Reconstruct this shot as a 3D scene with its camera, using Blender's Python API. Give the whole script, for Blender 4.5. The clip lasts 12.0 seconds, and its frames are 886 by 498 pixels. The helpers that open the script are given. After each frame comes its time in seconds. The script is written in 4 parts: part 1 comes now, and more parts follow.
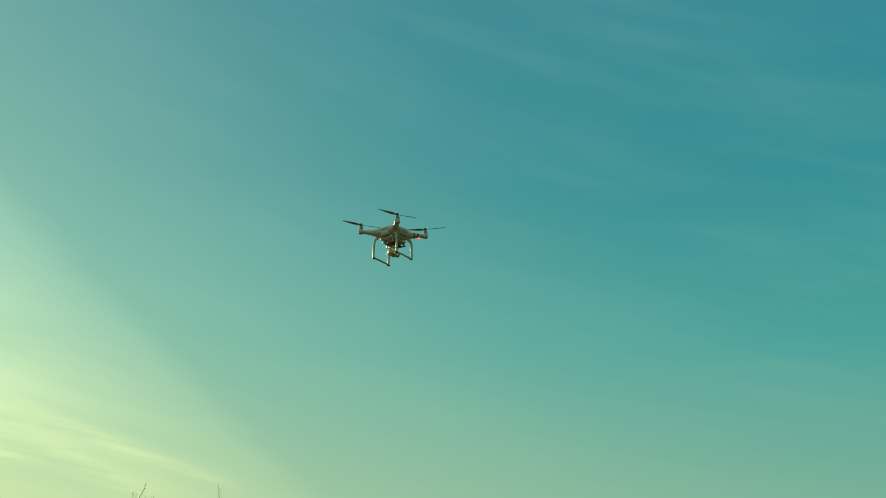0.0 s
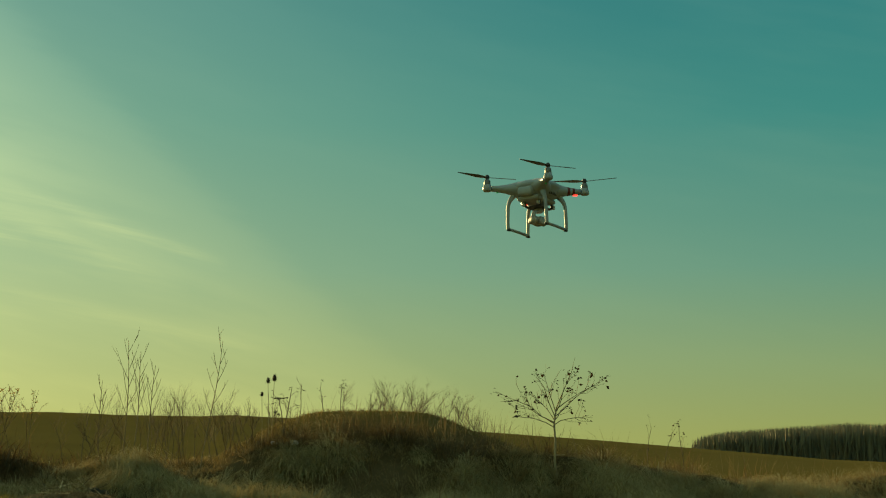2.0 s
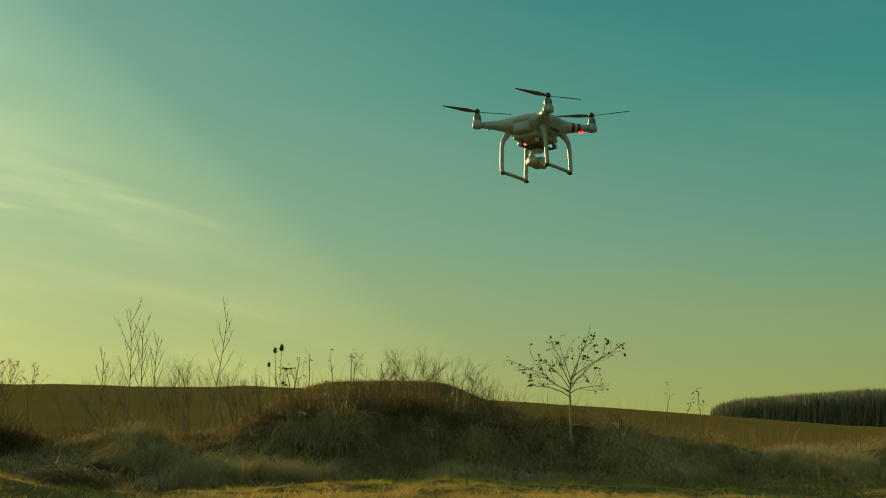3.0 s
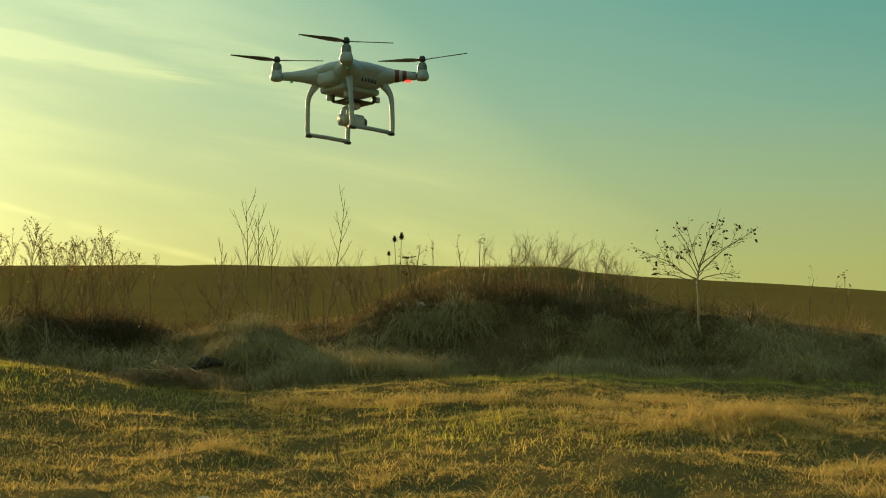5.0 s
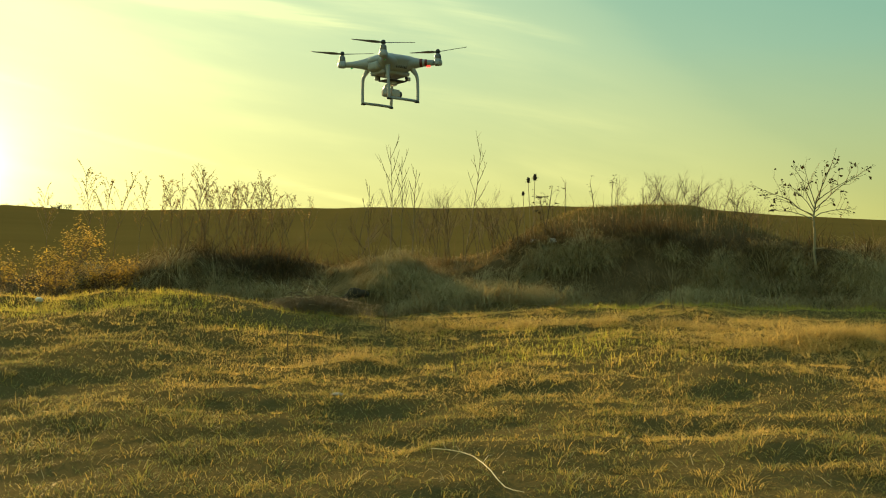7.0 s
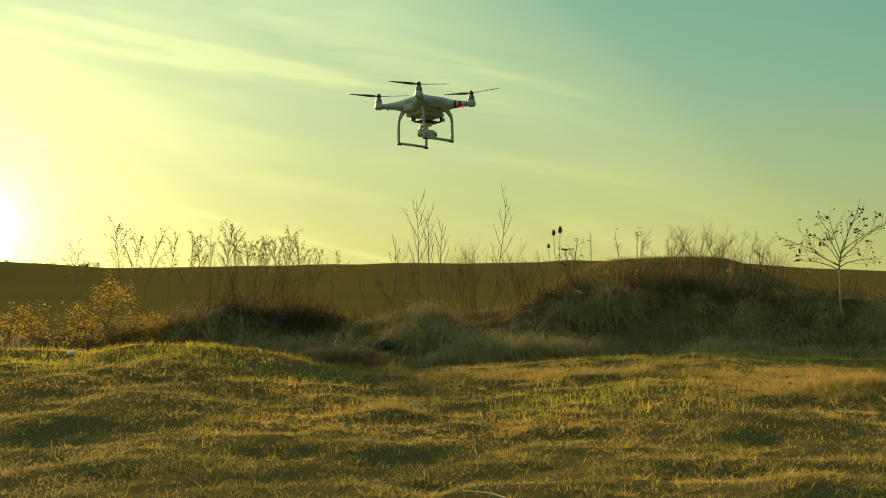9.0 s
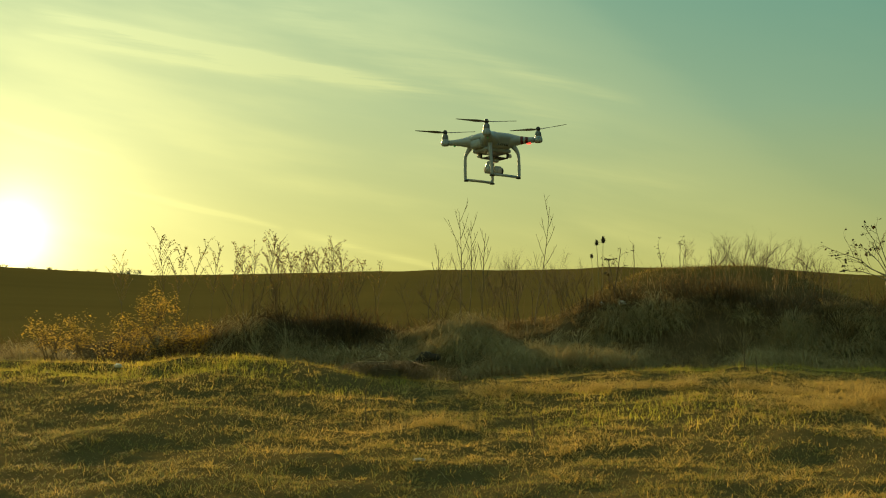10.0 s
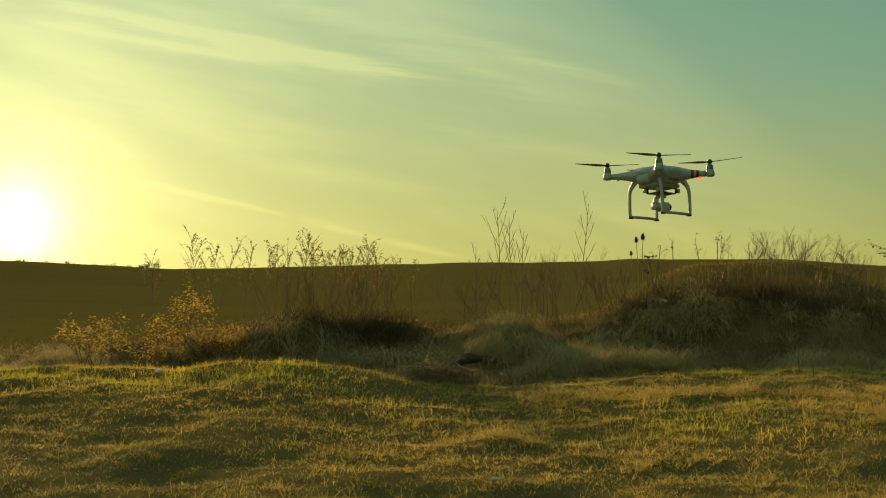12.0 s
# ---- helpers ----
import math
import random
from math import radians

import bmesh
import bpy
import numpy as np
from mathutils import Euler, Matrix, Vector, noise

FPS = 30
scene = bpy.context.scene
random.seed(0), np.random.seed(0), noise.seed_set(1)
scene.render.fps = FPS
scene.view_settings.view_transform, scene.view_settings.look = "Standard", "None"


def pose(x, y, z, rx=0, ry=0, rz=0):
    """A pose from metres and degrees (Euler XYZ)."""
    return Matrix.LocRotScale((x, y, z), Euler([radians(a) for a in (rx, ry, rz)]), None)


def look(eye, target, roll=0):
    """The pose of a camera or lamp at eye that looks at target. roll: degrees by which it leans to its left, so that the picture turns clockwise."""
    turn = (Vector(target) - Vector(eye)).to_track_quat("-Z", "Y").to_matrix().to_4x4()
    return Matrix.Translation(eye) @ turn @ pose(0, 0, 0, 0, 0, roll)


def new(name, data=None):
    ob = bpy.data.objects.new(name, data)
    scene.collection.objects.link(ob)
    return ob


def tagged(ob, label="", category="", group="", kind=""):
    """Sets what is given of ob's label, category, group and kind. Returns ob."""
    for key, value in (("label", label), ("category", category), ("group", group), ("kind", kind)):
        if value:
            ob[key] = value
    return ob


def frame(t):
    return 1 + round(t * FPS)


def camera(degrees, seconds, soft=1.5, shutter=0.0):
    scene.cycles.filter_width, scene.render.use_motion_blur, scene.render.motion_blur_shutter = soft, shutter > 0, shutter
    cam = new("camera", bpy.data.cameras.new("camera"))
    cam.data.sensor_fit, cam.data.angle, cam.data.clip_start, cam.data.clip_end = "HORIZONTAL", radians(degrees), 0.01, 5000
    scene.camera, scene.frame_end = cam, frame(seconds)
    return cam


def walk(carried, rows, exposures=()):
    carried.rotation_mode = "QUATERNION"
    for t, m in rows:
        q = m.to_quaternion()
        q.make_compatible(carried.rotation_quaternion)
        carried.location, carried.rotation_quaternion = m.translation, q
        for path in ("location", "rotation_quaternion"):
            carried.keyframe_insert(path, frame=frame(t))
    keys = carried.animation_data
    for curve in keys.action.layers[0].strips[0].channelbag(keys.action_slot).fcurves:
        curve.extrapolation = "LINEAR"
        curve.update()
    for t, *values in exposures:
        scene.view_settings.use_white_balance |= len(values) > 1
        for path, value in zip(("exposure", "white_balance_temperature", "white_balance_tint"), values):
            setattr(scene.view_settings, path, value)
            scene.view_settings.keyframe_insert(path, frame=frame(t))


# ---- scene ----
# ---- camera ----
cam = camera(35.2, 12.0, soft=1.1)
walk(cam, [
    (0.0, pose(-1.087, -2.385, -0.356, 112.17, -1.03, -9.76)),
    (0.5, pose(-1.279, -1.614, 0.259, 110.56, -0.17, -10.26)),
    (1.0, pose(-1.378, -1.045, 0.950, 106.85, 0.24, -9.78)),
    (1.5, pose(-1.420, -0.409, 1.246, 104.57, 0.24, -10.04)),
    (2.0, pose(-1.393, -0.048, 1.273, 102.91, -0.02, -10.35)),
    (2.5, pose(-1.334, 0.298, 1.292, 102.33, 0.33, -10.60)),
    (4.5, pose(-0.360, 1.218, 1.737, 97.52, 0.30, -3.07)),
    (5.0, pose(-0.118, 1.236, 1.790, 96.19, 0.10, -2.06)),
    (5.5, pose(0.163, 0.805, 1.744, 95.59, -0.56, 0.23)),
    (6.0, pose(0.251, 0.248, 1.688, 95.23, -0.10, 2.34)),
    (6.5, pose(0.281, -0.236, 1.621, 94.55, 0.06, 3.69)),
    (7.0, pose(0.374, -0.436, 1.554, 93.88, -0.07, 4.62)),
    (9.0, pose(0.345, -0.577, 1.460, 96.25, 0.25, 5.63)),
    (9.5, pose(0.317, -0.614, 1.528, 96.39, 0.30, 6.32)),
    (10.0, pose(0.231, -0.596, 1.586, 96.38, 0.22, 7.11)),
    (10.5, pose(0.027, -0.489, 1.635, 96.24, 0.36, 7.48)),
    (11.0, pose(-0.197, -0.384, 1.664, 96.14, 0.60, 7.49)),
    (11.5, pose(-0.299, -0.333, 1.687, 96.07, 0.39, 7.34)),
    (12.0, pose(-0.359, -0.290, 1.830, 95.82, 0.44, 7.32)),
], exposures=[
    (0.0, 0.20, 6140, 9), (0.5, 0.10, 6340, 9), (1.5, -0.25, 6380, 5), (2.7, -0.30, 6400, 5), (4.5, -0.22, 6360, 11), (5.0, 0.00, 6300, 14), (5.5, 0.20, 6280, 16),
    (7.0, 0.28, 6400, 17), (9.0, 0.03, 6650, 12), (10.0, -0.19, 6800, 12), (12.0, -0.27, 6950, 12),
])

# ---- light: low evening sun over the crest, thin cirrus ----
SUN_AZ = radians(-24.3)      # measured from +y, negative to the west
SUN_EL = radians(6.8)
LAMP_EL = radians(15.0)
SUN_DIR = Vector((math.sin(SUN_AZ) * math.cos(SUN_EL), math.cos(SUN_AZ) * math.cos(SUN_EL), math.sin(SUN_EL)))
LAMP_DIR = Vector((math.sin(SUN_AZ) * math.cos(LAMP_EL), math.cos(SUN_AZ) * math.cos(LAMP_EL), math.sin(LAMP_EL)))


class Nodes:
    """Small helper that adds and links shader nodes."""

    def __init__(self, tree):
        self.tree = tree
        tree.nodes.clear()

    def add(self, kind, **sets):
        n = self.tree.nodes.new(kind)
        for k, v in sets.items():
            setattr(n, k, v)
        return n

    def put(self, socket, value):
        if isinstance(value, bpy.types.NodeSocket):
            self.tree.links.new(value, socket)
        else:
            socket.default_value = value

    def math(self, op, a, b=None, c=None, clamp=False):
        n = self.add("ShaderNodeMath", operation=op, use_clamp=clamp)
        for s, v in zip(n.inputs, (a, b, c)):
            if v is not None:
                self.put(s, v)
        return n.outputs[0]

    def noise(self, vector, scale, detail=4.0, rough=0.55):
        n = self.add("ShaderNodeTexNoise")
        if vector is not None:
            self.put(n.inputs["Vector"], vector)
        n.inputs["Scale"].default_value = scale
        n.inputs["Detail"].default_value = detail
        n.inputs["Roughness"].default_value = rough
        return n.outputs[0]

    def mapped(self, vector, loc=(0, 0, 0), rot=(0, 0, 0), scale=(1, 1, 1)):
        n = self.add("ShaderNodeMapping")
        self.put(n.inputs[0], vector)
        n.inputs["Location"].default_value = loc
        n.inputs["Rotation"].default_value = rot
        n.inputs["Scale"].default_value = scale
        return n.outputs[0]

    def mix(self, fac, a, b, blend="MIX"):
        n = self.add("ShaderNodeMix", data_type="RGBA", blend_type=blend)
        self.put(n.inputs[0], fac)
        self.put(n.inputs[6], a if isinstance(a, bpy.types.NodeSocket) else (*a, 1))
        self.put(n.inputs[7], b if isinstance(b, bpy.types.NodeSocket) else (*b, 1))
        return n.outputs[2]

    def ramp(self, fac, stops):
        n = self.add("ShaderNodeValToRGB")
        e = n.color_ramp.elements
        while len(e) < len(stops):
            e.new(0.5)
        for s, (p, c) in zip(e, stops):
            s.position, s.color = p, (*c, 1)
        self.put(n.inputs[0], fac)
        return n.outputs[0]


def build_sky():
    world = bpy.data.worlds.new("evening_sky")
    scene.world = world
    world.use_nodes = True
    k = Nodes(world.node_tree)
    way = k.add("ShaderNodeTexCoord").outputs["Generated"]
    sep = k.add("ShaderNodeSeparateXYZ")
    k.put(sep.inputs[0], way)
    x, y, z = sep.outputs
    sky = k.add("ShaderNodeTexSky", sky_type="NISHITA", sun_disc=False)
    sky.sun_elevation, sky.sun_rotation = SUN_EL, SUN_AZ
    sky.dust_density, sky.air_density = 2.0, 1.0
    # colour with height in hazy evening air; pale overhead is unseen, added fill light
    el = k.math("MULTIPLY", k.math("ARCSINE", z), 180 / math.pi)
    grad = k.ramp(k.math("DIVIDE", el, 90.0, clamp=True), [
        (0.0, (0.38, 0.37, 0.08)), (0.058, (0.35, 0.39, 0.11)), (0.089, (0.27, 0.39, 0.175)), (0.133, (0.15, 0.36, 0.255)),
        (0.20, (0.054, 0.30, 0.262)), (0.276, (0.022, 0.228, 0.245)), (0.39, (0.03, 0.20, 0.245)), (0.55, (0.26, 0.36, 0.32)), (0.75, (0.46, 0.50, 0.40))])
    # angle from the sun
    dot = k.add("ShaderNodeVectorMath", operation="DOT_PRODUCT")
    k.put(dot.inputs[0], way)
    dot.inputs[1].default_value = SUN_DIR
    ang = k.math("MULTIPLY", k.math("ARCCOSINE", k.math("MINIMUM", dot.outputs["Value"], 0.99999)), 180 / math.pi)

    def fall(width, amount):
        return k.math("MULTIPLY", k.math("EXPONENT", k.math("MULTIPLY", ang, -1.0 / width)), amount)

    base = k.mix(0.06, grad, k.mix(1.0, sky.outputs[0], (0.10, 0.125, 0.10), "MULTIPLY"))
    # cirrus: long soft streaks that sink to the east
    az = k.math("MULTIPLY", k.math("ARCTAN2", x, y), 180 / math.pi)
    comb = k.add("ShaderNodeCombineXYZ")
    k.put(comb.inputs[0], az), k.put(comb.inputs[1], el)
    warp = k.noise(comb.outputs[0], 0.028, 0.5)
    bent = k.add("ShaderNodeCombineXYZ")
    k.put(bent.inputs[0], az)
    k.put(bent.inputs[1], k.math("ADD", el, k.math("MULTIPLY", warp, 5.0)))
    streak = k.noise(k.mapped(k.mapped(bent.outputs[0], rot=(0, 0, radians(19))), (3.0, 1.0, 0.0), scale=(0.06, 0.26, 1.0)), 1.0, 6.0, 0.50)
    fine = k.noise(k.mapped(k.mapped(bent.outputs[0], rot=(0, 0, radians(12))), (9.0, 4.0, 0.0), scale=(0.13, 0.85, 1.0)), 1.0, 5.0, 0.5)
    side = k.math("ADD", el, k.math("MULTIPLY", az, 0.80))
    side = k.math("ADD", side, k.math("ADD", k.math("MULTIPLY", k.math("SUBTRACT", fine, 0.5), 4.0), k.math("MULTIPLY", k.math("SUBTRACT", streak, 0.5), 7.0)))
    veil = k.add("ShaderNodeMapRange", interpolation_type="SMOOTHSTEP")
    k.put(veil.inputs[0], side)
    veil.inputs[1].default_value, veil.inputs[2].default_value = 17.0, 8.0
    brim = k.add("ShaderNodeMapRange", interpolation_type="SMOOTHSTEP")
    k.put(brim.inputs[0], k.math("ADD", k.math("ADD", el, k.math("MULTIPLY", az, 0.80)), k.math("ADD", k.math("MULTIPLY", k.math("SUBTRACT", fine, 0.5), 2.4), k.math("MULTIPLY", k.math("SUBTRACT", warp, 0.5), 7.0))))
    brim.inputs[1].default_value, brim.inputs[2].default_value = 15.6, 13.6
    thin = k.add("ShaderNodeMapRange", interpolation_type="SMOOTHSTEP")
    k.put(thin.inputs[0], side)
    thin.inputs[1].default_value, thin.inputs[2].default_value = 38.0, 12.0
    cloud = k.add("ShaderNodeMapRange", interpolation_type="SMOOTHSTEP")
    k.put(cloud.inputs[0], k.math("ADD", k.math("MULTIPLY", streak, 0.62), k.math("MULTIPLY", fine, 0.38)))
    cloud.inputs[1].default_value, cloud.inputs[2].default_value = 0.38, 0.74
    amount = k.math("MULTIPLY", cloud.outputs[0], k.math("ADD", k.math("MULTIPLY", veil.outputs[0], 0.46), 0.06))
    amount = k.math("ADD", amount, k.math("ADD", k.math("MULTIPLY", veil.outputs[0], 0.17), k.math("ADD", k.math("MULTIPLY", brim.outputs[0], 0.09), k.math("MULTIPLY", thin.outputs[0], 0.19))), clamp=True)
    fibre = k.noise(k.mapped(k.mapped(bent.outputs[0], rot=(0, 0, radians(9))), scale=(0.16, 2.6, 1.0)), 1.0, 4.0, 0.6)
    # thin separate filaments: bearing and height of both ends, half width, density
    for a0, e0, a1, e1, w, dense in ((-24.0, 15.5, -6.5, 12.6, 0.30, 1.1), (-24.5, 14.8, -13.0, 13.2, 0.20, 0.8), (-26.5, 11.4, -20.0, 9.8, 0.14, 1.0), (-20.5, 8.7, -13.6, 7.2, 0.11, 1.0),
                                     (-13.3, 7.1, -6.2, 5.4, 0.15, 0.9), (-16.0, 17.0, 0.0, 10.8, 0.7, 0.25), (-8.5, 15.0, 1.5, 12.0, 0.30, 0.28), (-9.0, 10.9, 4.0, 8.6, 0.40, 0.20)):
        off = k.math("SUBTRACT", el, k.math("ADD", k.math("MULTIPLY", az, (e1 - e0) / (a1 - a0)), e0 - a0 * (e1 - e0) / (a1 - a0)))
        off = k.math("DIVIDE", k.math("ADD", off, k.math("MULTIPLY", k.math("SUBTRACT", fine, 0.5), w * 2.0)), w)
        body = k.math("EXPONENT", k.math("MULTIPLY", k.math("MULTIPLY", off, off), -1.0))
        along = k.math("DIVIDE", k.math("SUBTRACT", az, (a0 + a1) / 2), (a1 - a0) / 2)
        ends = k.math("MAXIMUM", k.math("SUBTRACT", 1.0, k.math("POWER", k.math("ABSOLUTE", along), 3.0)), 0.0)
        body = k.math("MULTIPLY", k.math("MULTIPLY", body, ends), k.math("MULTIPLY", k.math("MAXIMUM", k.math("SUBTRACT", fibre, 0.30), 0.0), dense * 3.0))
        amount = k.math("ADD", amount, body, clamp=True)
    lit = k.mix(k.math("DIVIDE", el, 22.0, clamp=True), (0.76, 0.68, 0.12), (0.42, 0.70, 0.50))
    shown = k.mix(amount, base, lit)
    # aureole of the sun behind thin cloud
    wide = k.add("ShaderNodeVectorMath", operation="SCALE")
    wide.inputs[0].default_value = (0.61, 0.54, 0.175)
    k.put(wide.inputs["Scale"], k.math("ADD", fall(8.0, 0.70), fall(18.0, 0.27)))
    tight = k.add("ShaderNodeVectorMath", operation="SCALE")
    tight.inputs[0].default_value = (1.0, 0.92, 0.50)
    k.put(tight.inputs["Scale"], k.math("ADD", fall(0.85, 3.8), fall(3.0, 0.66)))
    s1 = k.add("ShaderNodeVectorMath", operation="ADD")
    k.put(s1.inputs[0], wide.outputs[0]), k.put(s1.inputs[1], tight.outputs[0])
    # thin cloud scatters the sunlight forward, so it shines more than clear air
    s3 = k.add("ShaderNodeVectorMath", operation="SCALE")
    k.put(s3.inputs[0], s1.outputs[0])
    k.put(s3.inputs["Scale"], k.math("ADD", 0.85, k.math("MULTIPLY", amount, 0.52)))
    s2 = k.add("ShaderNodeVectorMath", operation="ADD")
    k.put(s2.inputs[0], shown), k.put(s2.inputs[1], s3.outputs[0])
    bg = k.add("ShaderNodeBackground")
    k.put(bg.inputs[0], s2.outputs[0])
    bg.inputs[1].default_value = 1.0
    k.put(k.add("ShaderNodeOutputWorld").inputs[0], bg.outputs[0])


build_sky()
sun = bpy.data.lights.new("sun", "SUN")
sun.energy, sun.angle, sun.color = 9.2, radians(0.8), (1.0, 0.70, 0.28)
sun_ob = new("sun", sun)
sun_ob.matrix_world = look(LAMP_DIR * 60, (0, 0, 0))


# ---- materials ----
def material(name):
    m = bpy.data.materials.new(name)
    m.use_nodes = True
    return m, Nodes(m.node_tree)


def finish(k, shader):
    k.put(k.add("ShaderNodeOutputMaterial").inputs[0], shader)


def solid(name, color, rough=0.5, metal=0.0, vary=0.12, scale=40.0, bump=0.1, emit=0.0):
    """A surface of one paint or material, with grain and wear at two scales."""
    m, k = material(name)
    pos = k.add("ShaderNodeTexCoord").outputs["Object"]
    n1, n2 = k.noise(pos, scale, 5.0), k.noise(pos, scale * 0.12, 3.0)
    both = k.math("ADD", k.math("MULTIPLY", n1, 0.5), k.math("MULTIPLY", n2, 0.5))
    dark = tuple(c * (1 - vary * 1.6) for c in color)
    light = tuple(min(1, c * (1 + vary)) for c in color)
    b = k.add("ShaderNodeBsdfPrincipled")
    k.put(b.inputs["Base Color"], k.mix(both, dark, light))
    k.put(b.inputs["Roughness"], k.math("ADD", rough - 0.08, k.math("MULTIPLY", n1, 0.16)))
    b.inputs["Metallic"].default_value = metal
    if bump:
        bp = k.add("ShaderNodeBump")
        bp.inputs["Strength"].default_value = bump
        bp.inputs["Distance"].default_value = 0.002
        k.put(bp.inputs["Height"], n1)
        k.put(b.inputs["Normal"], bp.outputs[0])
    if emit:
        b.inputs["Emission Color"].default_value = (*color, 1)
        b.inputs["Emission Strength"].default_value = emit
    finish(k, b.outputs[0])
    return m


def blades(name, green, straw, bias, translucency=0.45, spread=0.5, green_shade=0.0):
    """Grass and leaves that let the low sun through; hue differs blade by blade and patch by patch."""
    m, k = material(name)
    geo = k.add("ShaderNodeNewGeometry")
    one = geo.outputs["Random Per Island"]
    patch = k.noise(geo.outputs["Position"], 0.55, 4.0)
    clump = k.noise(geo.outputs["Position"], 3.2, 3.0)
    small = k.noise(geo.outputs["Position"], 15.0, 2.0)
    f = k.math("ADD", k.math("MULTIPLY", k.math("SUBTRACT", patch, 0.5), 3.0), k.math("ADD", k.math("MULTIPLY", k.math("SUBTRACT", clump, 0.5), 1.4), k.math("MULTIPLY", k.math("SUBTRACT", small, 0.5), 1.8)))
    f = k.math("ADD", k.math("ADD", f, k.math("MULTIPLY", k.math("SUBTRACT", one, 0.5), spread * 2)), bias, clamp=True)
    if green_shade:
        # low on the slope: greener sward, with deeper shade put into the colour
        sep = k.add("ShaderNodeSeparateXYZ")
        k.put(sep.inputs[0], geo.outputs["Position"])
        low = k.add("ShaderNodeMapRange", interpolation_type="SMOOTHSTEP")
        k.put(low.inputs[0], k.math("ADD", k.math("ADD", sep.outputs[1], k.math("MULTIPLY", sep.outputs[0], 0.45)), k.math("MULTIPLY", k.math("SUBTRACT", patch, 0.5), 6.0)))
        low.inputs[1].default_value, low.inputs[2].default_value = 12.5, 9.0
        f = k.math("SUBTRACT", f, k.math("MULTIPLY", low.outputs[0], green_shade), clamp=True)
    hue = k.mix(f, green, straw)
    hue = k.mix(k.math("MULTIPLY", k.math("POWER", one, 2.0), 0.70), hue, tuple(c * 0.30 for c in straw))
    d = k.add("ShaderNodeBsdfDiffuse")
    k.put(d.inputs[0], hue)
    t = k.add("ShaderNodeBsdfTranslucent")
    k.put(t.inputs[0], hue)
    ms = k.add("ShaderNodeMixShader")
    ms.inputs[0].default_value = translucency
    k.put(ms.inputs[1], d.outputs[0]), k.put(ms.inputs[2], t.outputs[0])
    g = k.add("ShaderNodeBsdfGlossy")
    g.inputs["Roughness"].default_value = 0.5
    g.inputs[0].default_value = (0.9, 0.85, 0.7, 1)
    ms2 = k.add("ShaderNodeMixShader")
    ms2.inputs[0].default_value = 0.035
    k.put(ms2.inputs[1], ms.outputs[0]), k.put(ms2.inputs[2], g.outputs[0])
    finish(k, ms2.outputs[0])
    return m


def ground_material():
    m, k = material("meadow_soil_and_field")
    geo = k.add("ShaderNodeNewGeometry")
    pos = geo.outputs["Position"]
    sep = k.add("ShaderNodeSeparateXYZ")
    k.put(sep.inputs[0], pos)
    n1, n2, n3 = k.noise(pos, 0.5, 5.0), k.noise(pos, 7.0, 5.0), k.noise(pos, 45.0, 3.0)
    soil = k.mix(n1, (0.055, 0.050, 0.018), (0.12, 0.095, 0.038))
    soil = k.mix(k.math("MULTIPLY", n2, 0.6), soil, (0.17, 0.125, 0.052))
    face = k.add("ShaderNodeMapRange", interpolation_type="SMOOTHSTEP")
    k.put(face.inputs[0], k.math("ADD", sep.outputs[1], n1))
    face.inputs[1].default_value, face.inputs[2].default_value = 20.2, 21.4
    soil = k.mix(face.outputs[0], soil, k.mix(n2, (0.055, 0.040, 0.020), (0.13, 0.095, 0.048)))
    # the worked field beyond the bank: faint rows of young crop
    rows = k.noise(k.mapped(pos, scale=(0.035, 0.6, 1.0)), 1.0, 5.0)
    field = k.mix(rows, (0.105, 0.080, 0.024), (0.165, 0.122, 0.036))
    field = k.mix(k.math("MULTIPLY", n3, 0.4), field, (0.13, 0.098, 0.030))
    edge = k.add("ShaderNodeMapRange")
    k.put(edge.inputs[0], k.math("ADD", sep.outputs[1], k.math("MULTIPLY", n1, 3.0)))
    edge.inputs[1].default_value, edge.inputs[2].default_value = 24.0, 27.5
    b = k.add("ShaderNodeBsdfPrincipled")
    k.put(b.inputs["Base Color"], k.mix(edge.outputs[0], soil, field))
    b.inputs["Roughness"].default_value = 0.95
    b.inputs["Specular IOR Level"].default_value = 0.0
    bp = k.add("ShaderNodeBump")
    k.put(bp.inputs["Strength"], k.math("SUBTRACT", 0.7, k.math("MULTIPLY", edge.outputs[0], 0.5)))
    bp.inputs["Distance"].default_value = 0.04
    k.put(bp.inputs["Height"], k.math("ADD", n2, k.math("MULTIPLY", n3, 0.4)))
    k.put(b.inputs["Normal"], bp.outputs[0])
    finish(k, b.outputs[0])
    return m


M_GROUND = ground_material()
M_MEADOW = blades("meadow_blades", (0.185, 0.195, 0.048), (0.82, 0.56, 0.15), 0.58, spread=0.9, green_shade=0.50)
M_GREEN = blades("fresh_blades", (0.40, 0.41, 0.045), (0.68, 0.53, 0.10), 0.55, 0.5)
M_STRAW = blades("straw_blades", (0.42, 0.33, 0.08), (0.86, 0.58, 0.165), 0.62, 0.45, spread=0.9, green_shade=0.38)
M_BANK = blades("withered_blades", (0.26, 0.19, 0.088), (0.45, 0.33, 0.145), 0.5, 0.35)
M_WEED = blades("withered_weeds", (0.13, 0.078, 0.030), (0.24, 0.15, 0.058), 0.5, 0.2)
M_STEM = blades("reddish_stems", (0.19, 0.115, 0.045), (0.30, 0.20, 0.085), 0.5, 0.2)
M_MAT = blades("golden_straw", (0.48, 0.36, 0.11), (0.78, 0.54, 0.17), 0.55, 0.45, spread=0.9)
M_FIELD = blades("field_blades", (0.11, 0.088, 0.026), (0.17, 0.125, 0.040), 0.5, 0.2)
